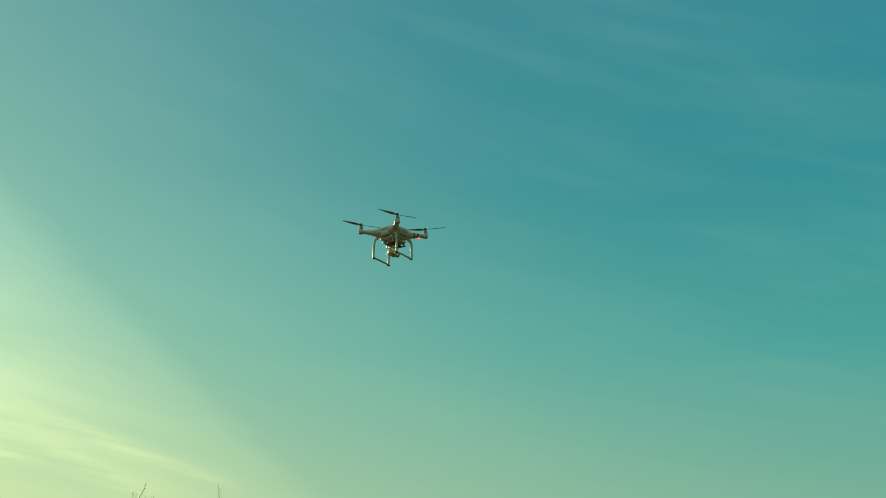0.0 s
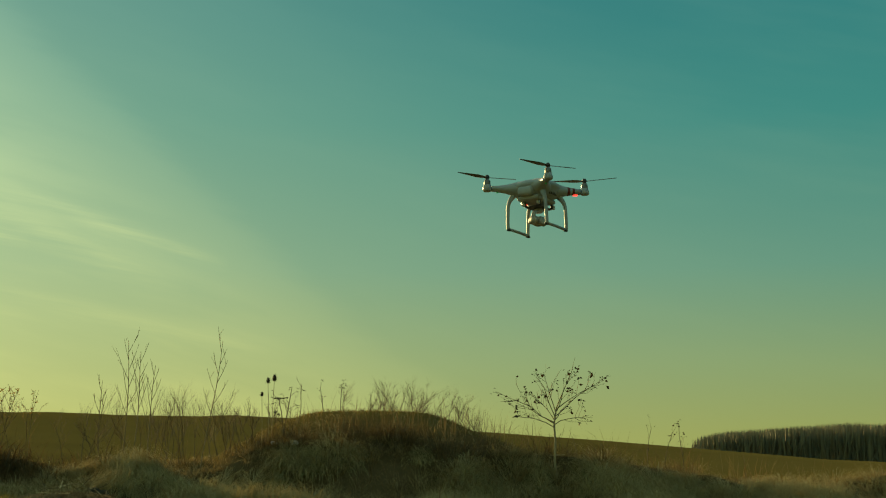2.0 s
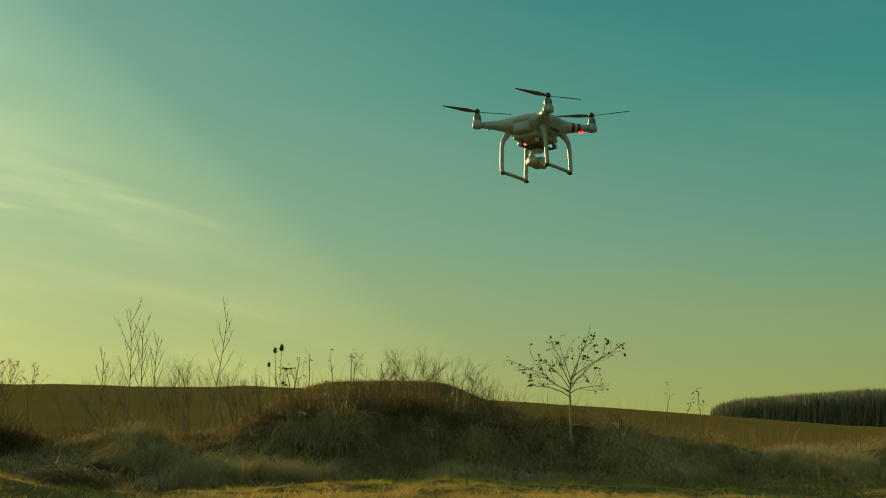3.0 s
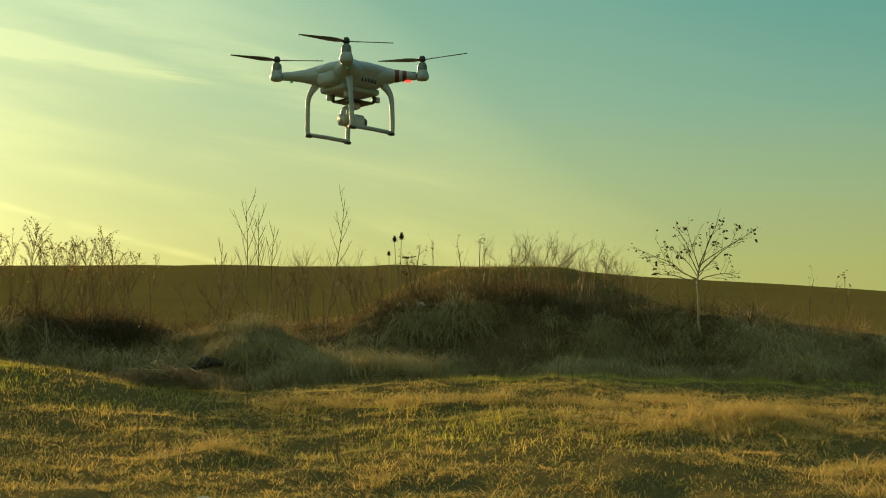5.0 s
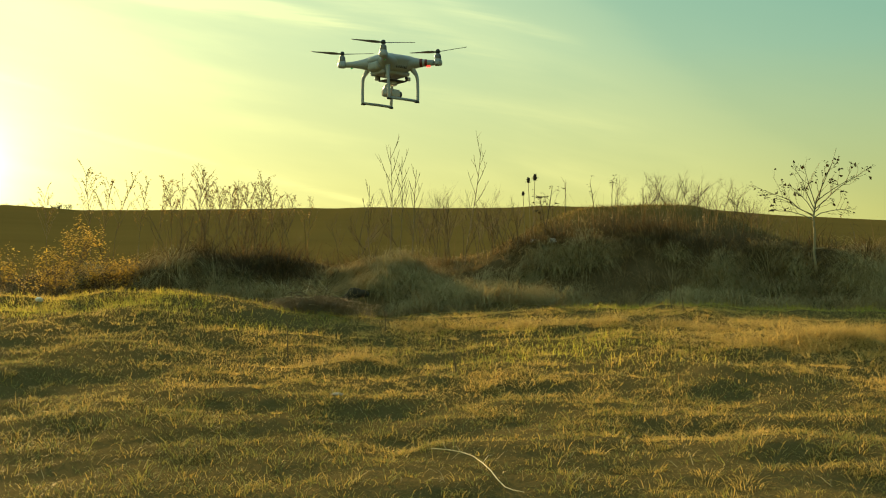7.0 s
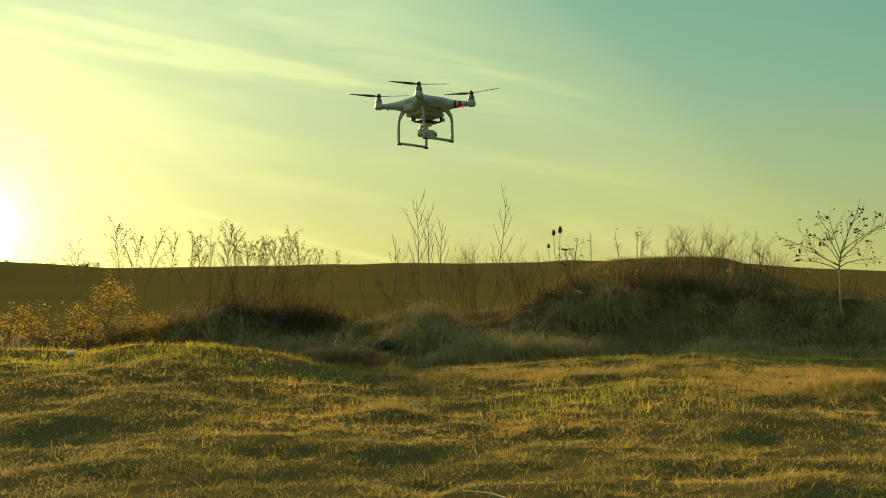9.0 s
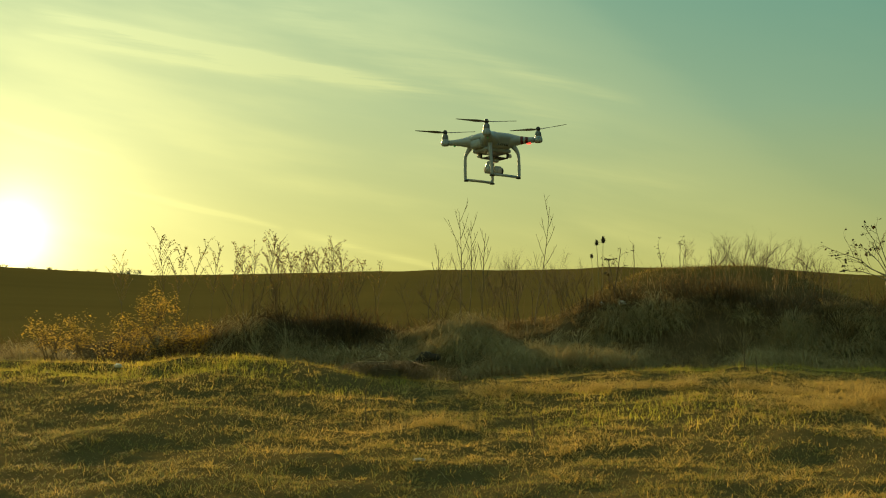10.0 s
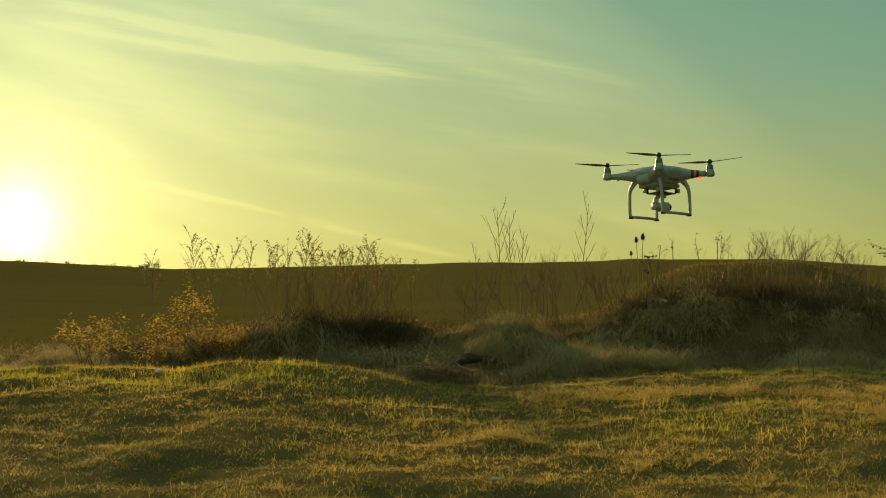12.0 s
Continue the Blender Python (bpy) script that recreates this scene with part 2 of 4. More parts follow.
M_OLIVE = blades("olive_blades", (0.24, 0.20, 0.045), (0.38, 0.27, 0.075), 0.5, 0.45)
M_HUSK = blades("golden_husks", (0.22, 0.15, 0.05), (0.38, 0.26, 0.08), 0.5, 0.45)
M_GOLD = blades("yellow_leaves", (0.50, 0.34, 0.05), (0.72, 0.48, 0.09), 0.5, 0.6)
M_LEAF = blades("brown_leaves", (0.035, 0.028, 0.012), (0.07, 0.05, 0.02), 0.5, 0.25)
M_TUSSOCK = blades("pale_tussock_blades", (0.32, 0.27, 0.130), (0.60, 0.49, 0.240), 0.50, 0.30, spread=1.0)
M_BRUSH = blades("shade_toned_brush", (0.065, 0.047, 0.023), (0.13, 0.088, 0.04), 0.5, 0.2)
M_WOODS = blades("far_bare_crowns", (0.155, 0.155, 0.115), (0.175, 0.165, 0.115), 0.5, 0.05, spread=0.1)
M_TWIG = solid("dry_twig", (0.14, 0.10, 0.052), 0.85, vary=0.35, scale=60)
M_DEADSTEM = solid("weathered_stem", (0.20, 0.145, 0.075), 0.85, vary=0.3, scale=50)
M_STALK = solid("pale_stalk", (0.36, 0.27, 0.13), 0.8, vary=0.3, scale=50)
M_STRAWSTEM = solid("bleached_stem", (0.62, 0.52, 0.30), 0.7, vary=0.2, scale=60)
M_BARK = solid("young_bark", (0.34, 0.27, 0.16), 0.85, vary=0.35, scale=45, bump=0.4)
M_TEASEL = solid("teasel_head", (0.045, 0.030, 0.016), 0.9, vary=0.4, scale=120, bump=0.6)
M_LITTER = solid("crumpled_white_plastic", (0.78, 0.78, 0.74), 0.45, vary=0.12, scale=30)
M_BURROW = solid("burrow_shade_tone", (0.030, 0.024, 0.015), 0.95, vary=0.4, scale=40, bump=0.8)
M_STONE = solid("pale_stone", (0.36, 0.34, 0.28), 0.9, vary=0.3, scale=30, bump=0.5)
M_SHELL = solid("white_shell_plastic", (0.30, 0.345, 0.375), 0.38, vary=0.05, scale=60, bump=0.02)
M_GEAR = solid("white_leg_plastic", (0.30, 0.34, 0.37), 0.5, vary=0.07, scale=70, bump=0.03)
M_METAL = solid("brushed_motor_metal", (0.17, 0.175, 0.175), 0.5, 0.6, vary=0.15, scale=200)
M_DARK = solid("black_plastic", (0.022, 0.022, 0.023), 0.5, vary=0.2, scale=90)
M_GREY = solid("grey_gimbal_metal", (0.40, 0.40, 0.39), 0.45, 0.3, vary=0.12, scale=120)
M_RED = solid("red_band_film", (0.13, 0.014, 0.014), 0.4, vary=0.1, scale=80)
M_PROP = solid("grey_propeller_plastic", (0.13, 0.13, 0.125), 0.45, vary=0.15, scale=80)
M_REDLIGHT = solid("lit_red_lens", (1.0, 0.05, 0.03), 0.3, emit=3.0)
M_GREENLIGHT = solid("lit_green_lens", (0.03, 0.5, 0.15), 0.3, emit=0.12)
M_GLASS = solid("lens_glass", (0.012, 0.014, 0.02), 0.08, vary=0.05, scale=20, bump=0)


# ---- mesh helpers ----
def part(name, bm, mat, parent=None, label="", smooth=True):
    me = bpy.data.meshes.new(name)
    bm.normal_update()
    bm.to_mesh(me)
    bm.free()
    me.materials.append(mat)
    if smooth:
        me.shade_smooth()
    ob = new(name, me)
    if parent is not None:
        ob.parent = parent
    if label:
        tagged(ob, label)
    return ob


def soup(name, verts, tris, mat, parent=None, label=""):
    """A mesh object from arrays of vertices and triangles."""
    me = bpy.data.meshes.new(name)
    verts, tris = np.asarray(verts, np.float32), np.asarray(tris, np.int32)
    me.vertices.add(len(verts))
    me.vertices.foreach_set("co", verts.ravel())
    me.loops.add(tris.size)
    me.loops.foreach_set("vertex_index", tris.ravel())
    me.polygons.add(len(tris))
    me.polygons.foreach_set("loop_start", np.arange(0, tris.size, 3, dtype=np.int32))
    me.update(calc_edges=True)
    me.materials.append(mat)
    ob = new(name, me)
    if parent is not None:
        ob.parent = parent
    if label:
        tagged(ob, label)
    return ob


def empty(name, at, label, category, group="", rz=0.0):
    e = new(name)
    e.empty_display_size = 0.1
    e.matrix_world = pose(*at, 0, 0, rz)
    return tagged(e, label, category, group)


# ---- terrain ----
def lattice(ix, iy, seed):
    h = np.sin(ix * 127.1 + iy * 311.7 + seed * 74.7) * 43758.5453
    return h - np.floor(h)


def wave(x, y, size, seed):
    """Smooth value noise from -1 to 1 with features of the given size."""
    u, v = x / size + 1000.0, y / size + 1000.0
    iu, iv = np.floor(u), np.floor(v)
    fu, fv = u - iu, v - iv
    fu, fv = fu * fu * (3 - 2 * fu), fv * fv * (3 - 2 * fv)
    a, b = lattice(iu, iv, seed), lattice(iu + 1, iv, seed)
    c, d = lattice(iu, iv + 1, seed), lattice(iu + 1, iv + 1, seed)
    return 2 * ((a + (b - a) * fu) * (1 - fv) + (c + (d - c) * fu) * fv) - 1


SLOPE, EYE, CREST = 0.1027, 1.6, 45.0


def bell(v, mid, half):
    return np.exp(-((v - mid) / half) ** 2)


def rise(v, a, b):
    s = np.clip((v - a) / (b - a), 0, 1)
    return s * s * (3 - 2 * s)


def skyline(u):
    """How steeply the crest stands over the eye, by bearing u = x / y."""
    return np.interp(u, [-0.9, -0.60, -0.47, -0.365, -0.352, -0.33, -0.2, -0.10, 0.0, 0.10, 0.16, 0.235, 0.32, 0.45, 0.9],
                     [0.118, 0.114, 0.1080, 0.1008, 0.0988, 0.0985, 0.0985, 0.0975, 0.0975, 0.0955, 0.0915, 0.0875, 0.0825, 0.074, 0.06])


def height(x, y):
    x, y = np.asarray(x, float), np.asarray(y, float)
    yc = np.clip(y, 24.0, CREST)
    e = skyline(np.clip(x / np.maximum(y, 24.0), -0.9, 0.9))
    near = (SLOPE * 24 - EYE) / 24
    tan = e - (e - near) * ((CREST - yc) / (CREST - 24)) ** 1.3
    far = EYE + yc * tan
    z = np.where(y < 24, SLOPE * y + 0.17 * np.clip(y - 0.8, -4.0, 0) + 0.10 * np.minimum(y + 5, 0), far)
    z = np.where(y > CREST, far - (y - CREST) * 0.03, z)
    # steep-faced bank along the field's edge, with a rounded mound behind it
    lip = 0.78 * rise(x, -2.2, 0.2) * (1 - 0.55 * rise(x, 5.0, 8.5)) + 0.75 * rise(x, -8.0, -5.6) * (1 - rise(x, -4.6, -2.2))
    lip = np.maximum(lip, 0.42) - 0.3 * rise(-x, 7.5, 10)
    edge = 21.1 + 0.5 * wave(x, y * 0.2, 2.2, 15)
    z = z + lip * (1 + 0.14 * wave(x, y, 1.1, 16)) * rise(y, edge, edge + 1.5) * (1 - 0.9 * rise(y, 23.0, 27.5))
    z = z + 1.20 * (0.42 * rise(x, -5.0, 1.0) + 0.58 * rise(x, -1.0, 1.2)) * (1 - rise(x, 2.7, 5.4)) * bell(y, 26.4, np.where(y < 26.4, 2.6, 1.8))
    z = z + (0.19 * wave(x, y, 1.05, 17) + 0.12 * wave(x, y, 0.45, 18)) * bell(y, 21.3, 1.3)
    # low grassy berm in front, with a hollow behind it
    z = z + rise(-x, 1.6, 4.6) * (1 - rise(-x, 7.5, 10.5)) * (0.33 * bell(y, 17.3, np.where(y < 17.3, 5.5, 1.5)) + 0.10 * bell(y, 17.3, np.where(y < 17.3, 0.7, 1.2)))
    z = z - 0.22 * bell(x, -4.5, 3.0) * bell(y, 19.6, 1.4) + 0.16 * bell(x, -2.6, 0.5) * bell(y, 20.7, 0.4)
    # humps in the meadow
    z = z + 0.10 * bell(x, 3.0, 0.9) * bell(y, 14.6, 0.6) + 0.13 * bell(x, 4.3, 0.7) * bell(y, 11.8, 0.7)
    z = z + 0.04 * bell(x, -1.6, 0.6) * bell(y, 12.8, 0.5) + 0.11 * bell(x, 1.2, 3.2) * bell(y, 17.2, 2.2)
    calm = rise(y, 3.0, 8.0) * (1 - rise(y, 22, 26))
    z = z + calm * (0.040 * wave(x, y, 2.1, 1) + 0.040 * wave(0.8 * x + 0.6 * y, 0.8 * y - 0.6 * x, 0.85, 2) + 0.034 * wave(0.6 * x - 0.8 * y, 0.6 * y + 0.8 * x, 0.5, 3) + 0.030 * wave(x, y, 0.36, 4))
    z = z + rise(y, 32, CREST) * (0.02 * wave(x, y, 5.0, 6) + 0.008 * wave(x, y, 1.3, 7))
    return z


def spread(fine, a, b, out, grow=1.16):
    """Grid lines that are fine from a to b and widen to out on both sides."""
    mid = list(np.arange(a, b + 1e-6, fine))
    lo, hi, s = [], [], fine
    p, q = a, b
    while p > -out or q < out:
        s *= grow
        p, q = p - s, q + s
        lo.append(p), hi.append(q)
    return np.array(lo[::-1] + mid + hi)


def build_ground():
    gx, gy = spread(0.13, -12, 12, 1500), spread(0.13, 7, 30, 1800, 1.1)
    xx, yy = np.meshgrid(gx, gy)
    v = np.stack([xx, yy, height(xx, yy)], -1).reshape(-1, 3)
    n, m = len(gx), len(gy)
    i = (np.arange(m - 1)[:, None] * n + np.arange(n - 1)[None, :]).ravel()
    tris = np.concatenate([np.stack([i, i + 1, i + n + 1], 1), np.stack([i, i + n + 1, i + n], 1)])
    ob = soup("ground", v, tris, M_GROUND)
    ob.data.shade_smooth()
    return tagged(ob, "sloping rough meadow rising to a bare brown field", "ground", kind="structure")


ground = build_ground()
rng = np.random.default_rng(7)


def tufts(name, xs, ys, tall, mat, label, lean=(0.3, 1.0), width=0.004, droop=0.5, sink=0.01, category="grass", swirl=0.7, heart=None):
    """Blades of grass rooted at xs, ys, each bent over in its own way; one object of stuff. heart: the tussock's middle, from which they bend away."""
    n = len(xs)
    zs = height(xs, ys) - sink
    if heart is None:
        turn = 3.2 * wave(xs, ys, 0.9, 31) + 2.4 * wave(xs, ys, 0.25, 32) + rng.normal(0, swirl, n)
    else:
        turn = np.arctan2(ys - heart[1], xs - heart[0]) + rng.normal(0, swirl, n)
    tilt = rng.uniform(lean[0], lean[1], n)
    ox, oy = np.cos(turn), np.sin(turn)
    out, up = np.sin(tilt), np.cos(tilt)
    late = np.minimum(tilt + droop * rng.uniform(0.3, 1.3, n), 2.4)
    out2, up2 = np.sin(late), np.cos(late)
    face = turn + np.pi / 2 + rng.normal(0, 0.5, n)
    w = width * rng.uniform(0.6, 1.4, n)
    side = np.stack([np.cos(face) * w / 2, np.sin(face) * w / 2, np.zeros(n)], 1)
    root = np.stack([xs, ys, zs], 1)
    mid = root + np.stack([ox * out, oy * out, up], 1) * (tall * 0.55)[:, None]
    tip = mid + np.stack([ox * out2, oy * out2, up2], 1) * (tall * 0.5)[:, None]
    v = np.stack([root - side, root + side, mid - side * 0.85, mid + side * 0.85, tip], 1).reshape(-1, 3)
    i = np.arange(n)[:, None] * 5
    t = np.concatenate([i + np.array([[0, 1, 3]]), i + np.array([[0, 3, 2]]), i + np.array([[2, 3, 4]])])
    return tagged(soup(name, v, t, mat), label, category, kind="stuff")


def scatter(n, x0, x1, y0, y1, keep):
    """Random places in a stretch of the plan, kept by a density from 0 to 1."""
    x, y = rng.uniform(x0, x1, n), rng.uniform(y0, y1, n)
    ok = rng.uniform(0, 1, n) < keep(x, y)
    return x[ok], y[ok]


def wedge(x, y):
    """Inside the stretch that opens out ahead."""
    return ((x > -0.62 * y + 1.0) & (x < 0.50 * y - 0.2)).astype(float)


def arcs(name, hx, hy, per, size, mat, label, radius=0.14, length=(0.3, 0.6), start=(0.1, 0.9), bend=1.6, width=0.006, lift=0.12, category="grass", swirl=0.5, toward=0.0):
    """Mops of long strands, each falling outwards from the crown of its tussock in a curve of four steps; one object of stuff."""
    x, y, s_ = (np.repeat(q, per) for q in (hx, hy, size))
    n = len(x)
    turn = rng.uniform(-np.pi, np.pi, n)
    turn = turn + toward * np.sin(-np.pi / 2 - turn) + rng.normal(0, swirl, n)
    r = radius * np.sqrt(rng.random(n)) * s_
    rx, ry = x + np.cos(turn) * r, y + np.sin(turn) * r
    p = np.stack([rx, ry, height(rx, ry) - 0.02 + lift * s_ * rng.random(n)], 1)
    ln = rng.uniform(length[0], length[1], n) * s_ * 0.25
    a = rng.uniform(start[0], start[1], n)
    da = bend * rng.uniform(0.5, 1.25, n) / 3
    face = turn + np.pi / 2 + rng.normal(0, 0.6, n)
    w = width * rng.uniform(0.6, 1.4, n) / 2
    side = np.stack([np.cos(face) * w, np.sin(face) * w, np.zeros(n)], 1)
    rows = [p - side, p + side]
    for k in range(4):
        p = p + np.stack([np.cos(turn) * np.sin(a), np.sin(turn) * np.sin(a), np.cos(a)], 1) * ln[:, None]
        low = height(p[:, 0], p[:, 1]) + 0.012
        p[:, 2] = np.maximum(p[:, 2], low)
        f = (0.95, 0.8, 0.6)[k] if k < 3 else 0
        rows += [p - side * f, p + side * f] if k < 3 else [p]
        a = np.minimum(a + da, 2.9)
        turn = turn + rng.normal(0, 0.22, n)
    v = np.stack(rows, 1).reshape(-1, 3)
    i = np.arange(n)[:, None] * 9
    t = np.concatenate([i + np.array([q]) for q in ((0, 1, 3), (0, 3, 2), (2, 3, 5), (2, 5, 4), (4, 5, 7), (4, 7, 6), (6, 7, 8))])
    return tagged(soup(name, v, t, mat), label, category, kind="stuff")


def hearts(n, x0, x1, y0, y1, keep, lo=0.6, hi=1.5):
    x, y = scatter(n, x0, x1, y0, y1, keep)
    return x, y, rng.uniform(lo, hi, len(x))


def meadow():
    # matted short sward
    def keep(x, y):
        return wedge(x, y) * (1 - rise(y, 19.0, 21.0)) * np.clip(0.62 + 0.6 * wave(x, y, 0.5, 11) + 0.5 * wave(x, y, 0.17, 10), 0.28, 1) * np.clip(1.6 - y / 20, 0.35, 1)
    x, y = scatter(600000, -11, 9.5, 6.0, 21.0, keep)
    tall = (0.025 + 0.065 * rng.random(len(x)) ** 1.6) * (1 + 0.45 * wave(x, y, 0.45, 14))
    tufts("meadow_grass", x, y, tall, M_MEADOW, "short dry and green meadow grass in evening sun", (0.5, 1.7), 0.0044, 1.0, swirl=1.8)

    # uneven tufts, thick on the rises
    def keep2(x, y):
        return wedge(x, y) * (1 - rise(y, 18.5, 20.0)) * np.clip(0.1 + 1.3 * wave(x, y * 1.4, 0.9, 13) + 0.9 * wave(x, y, 0.35, 19), 0, 1) * (0.30 + 0.70 * rise(x + 0.4 * (y - 12), -3, 1))
    hx, hy, s = hearts(7500, -11, 9.5, 6.0, 20.0, keep2, 0.5, 1.35)
    arcs("tall_grass_tufts", hx, hy, 40, s, M_STRAW, "straw-coloured tufts of taller dry grass", 0.085, (0.05, 0.155), (0.3, 1.5), 1.6, 0.0037, 0.01, swirl=1.2)

    # small tussocks close together, so that the sward is lumpy
    def keep5(x, y):
        return wedge(x, y) * (1 - rise(y, 17.5, 19.0)) * np.clip(0.55 + 0.7 * wave(x, y, 0.6, 33), 0.1, 1)
    hx, hy, s = hearts(11000, -9, 8.0, 6.5, 19.0, keep5, 0.5, 1.5)
    arcs("lumpy_sward", hx, hy, 16, s, M_MEADOW, "small lumps of mixed dry and green grass", 0.060, (0.055, 0.145), (0.2, 1.3), 1.8, 0.0042, 0.015, swirl=1.1)

    # fresh green strips: on the berm, along the foot of the bank, and in the middle
    def keep3(x, y):
        berm = rise(-x, 2.0, 3.2) * bell(y, 16.6, 1.1)
        foot = rise(x, 0.0, 1.5) * bell(y, 19.2 + 0.1 * x, 0.9)
        mid = bell(x, 0.6, 1.6) * bell(y, 14.6, 1.6) * 0.55
        return wedge(x, y) * np.clip(berm + foot + mid, 0, 1) * np.clip(0.6 + 0.8 * wave(x, y, 0.6, 12), 0.1, 1)
    x, y = scatter(260000, -11, 9.5, 11, 21.5, keep3)
    tufts("fresh_grass", x, y, 0.035 + 0.085 * rng.random(len(x)), M_GREEN, "fresh green grass on the low berm", (0.1, 1.1), 0.005, swirl=1.5)

    # heaps of flattened straw
    def keep4(x, y):
        a = bell(x, 3.0, 0.9) * bell(y, 14.4, 0.6) + bell(x, 4.3, 0.7) * bell(y, 11.6, 0.8) + 0.2 * bell(x, -1.6, 0.5) * bell(y, 12.8, 0.4)
        a = a + bell(x, 4.0, 0.7) * bell(y, 15.6, 0.35)
        return np.clip(a + 0.5 * bell(x, 0.8, 2.6) * bell(y, 16.2, 0.35), 0, 1)
    hx, hy, s = hearts(9000, -3, 6.5, 9, 18, keep4, 0.5, 1.3)
    arcs("matted_straw", hx, hy, 46, s, M_MAT, "golden matted straw heaps in the meadow", 0.10, (0.12, 0.30), (0.5, 1.5), 1.6, 0.0038, 0.07, swirl=1.3)

    # single long pale blades lying about
    x, y = scatter(1800, -7, 7, 7.0, 17.5, wedge)
    tufts("fallen_blades", x, y, 0.08 + 0.14 * rng.random(len(x)), M_TUSSOCK, "single long bleached blades over the meadow", (0.8, 1.6), 0.0050, 0.7)


def banks():
    def pit(x, y):
        return (np.hypot((x + 2.66) * 0.9, (y - 20.2) * 0.8) > 0.52).astype(float)

    # low withered sward between the tussocks
    def keep1(x, y):
        return wedge(x, y) * pit(x, y) * rise(y, 18.8, 20.0) * (1 - 0.75 * rise(y, 22.3, 23.2)) * (1 - rise(y, 25.0, 28.0)) * np.clip(0.7 + 0.6 * wave(x, y, 0.7, 24), 0, 1)
    x, y = scatter(150000, -14, 12, 18.8, 28.0, keep1)
    tufts("bank_grass", x, y, 0.08 + 0.16 * rng.random(len(x)) ** 1.5, M_BANK, "withered brown grass on the bank", (0.5, 1.6), 0.0060, 1.2, swirl=1.6)

    # great mops of pale grass hanging down the foot of the bank
    def keep7(x, y):
        return wedge(x, y) * pit(x, y) * rise(y, 19.5, 20.3) * (1 - rise(y, 21.5, 22.4)) * np.clip(0.50 + 1.2 * wave(x, y, 1.05, 17), 0.16, 1) * (1 - 0.6 * rise(-x, 3.0, 4.0))
    hx, hy, s = hearts(1000, -11, 11, 19.5, 22.4, keep7, 0.4, 1.5)
    arcs("hanging_grass", hx, hy, 300, s, M_TUSSOCK, "great mops of bleached grass hanging down the bank", 0.20, (0.20, 0.50), (0.5, 1.6), 2.0, 0.0056, 0.16, swirl=1.3, toward=0.3)

    # smaller drooping tussocks over the face of the bank
    def keep(x, y):
        return wedge(x, y) * pit(x, y) * rise(y, 19.0, 20.2) * (1 - rise(y, 22.0, 23.2)) * np.clip(0.40 + 1.1 * wave(x, y, 0.8, 21), 0.22, 1)
    hx, hy, s = hearts(1500, -14, 12, 19.0, 23.4, keep, 0.4, 1.3)
    arcs("bank_tussocks", hx, hy, 110, s, M_BANK, "withered tussocks drooping over the bank", 0.13, (0.16, 0.42), (0.1, 1.3), 1.8, 0.0055, 0.05, swirl=1.1, toward=0.3)

    # dead weeds standing in loose drifts
    def keep2(x, y):
        m = bell(x, 2.7, 2.5) * bell(y, 23.2, 1.2) + bell(x, -4.9, 2.8) * bell(y, 22.5, 1.2) + 0.5 * bell(y, 22.8, 1.0)
        return wedge(x, y) * np.clip(m, 0, 1) * np.clip(0.1 + 1.3 * wave(x, y, 0.6, 23), 0, 1) * (1 - rise(y, 23.3, 24.6))
    hx, hy, s = hearts(3600, -13, 11, 19.8, 25.0, keep2, 0.3, 1.6)
    arcs("dry_weeds", hx, hy, 14, s, M_WEED, "reddish-brown dead weeds on the mounds", 0.16, (0.16, 0.46), (0.0, 0.7), 0.9, 0.0070, 0.0, category="weeds", swirl=1.2)

    # dark tangled brush, mid-mound and western hump; the dark colour includes painted-in shade
    def keep5(x, y):
        m = bell(x, 2.1, 2.6) * bell(y, 22.7, 0.5) + 0.8 * bell(x, -4.8, 2.0) * bell(y, 22.3, 0.6)
        return np.clip(m, 0, 1) * np.clip(0.35 + 1.2 * wave(x, y, 0.7, 27), 0, 1)
    hx, hy, s = hearts(2600, -8, 6.5, 21.0, 24.2, keep5, 0.4, 1.5)
    arcs("dead_brush", hx, hy, 30, s, M_BRUSH, "tangled dead brush on the bank, its dark colour partly shade", 0.16, (0.22, 0.60), (0.1, 1.4), 1.5, 0.0066, 0.05, category="brush", swirl=1.4)

    # single reddish stems standing up from the mound and further east
    def keep6(x, y):
        m = bell(x, 2.0, 2.6) * bell(y, 23.2, 0.8) + 0.5 * bell(x, 7.6, 1.6) * bell(y, 22.6, 1.2) + 0.5 * bell(x, -5.6, 2.8) * bell(y, 22.6, 0.9) + 0.15 * bell(x, -1.6, 1.6) * bell(y, 22.4, 0.9)
        return wedge(x, y) * np.clip(m, 0, 1) * np.clip(0.5 + 1.0 * wave(x, y, 0.7, 29), 0, 1) * (1 - rise(y, 23.8, 24.4))
    x, y = scatter(15000, -9, 11, 20.5, 26.5, keep6)
    tufts("standing_stems", x, y, 0.22 + 0.50 * rng.random(len(x)) ** 1.6, M_STEM, "thin reddish dead stems standing on the mound", (0.0, 0.35), 0.0065, 0.4, category="weeds", swirl=1.5)

    def keep3(x, y):
        return bell(x, 2.1, 2.8) * bell(y, 27.0, 1.2)
    x, y = scatter(60000, -4, 8, 23.5, 30, keep3)
    tufts("mound_top_grass", x, y, 0.03 + 0.07 * rng.random(len(x)) ** 2, M_OLIVE, "short green grass on top of the mound", (0.1, 1.2), 0.008)

    def keep8(x, y):
        return wedge(x, y) * rise(y, 22.6, 23.6) * (1 - rise(y, 27, 33)) * np.clip(0.5 + 0.8 * wave(x, y, 1.2, 26), 0.1, 1)
    x, y = scatter(110000, -15, 13, 22.6, 33, keep8)
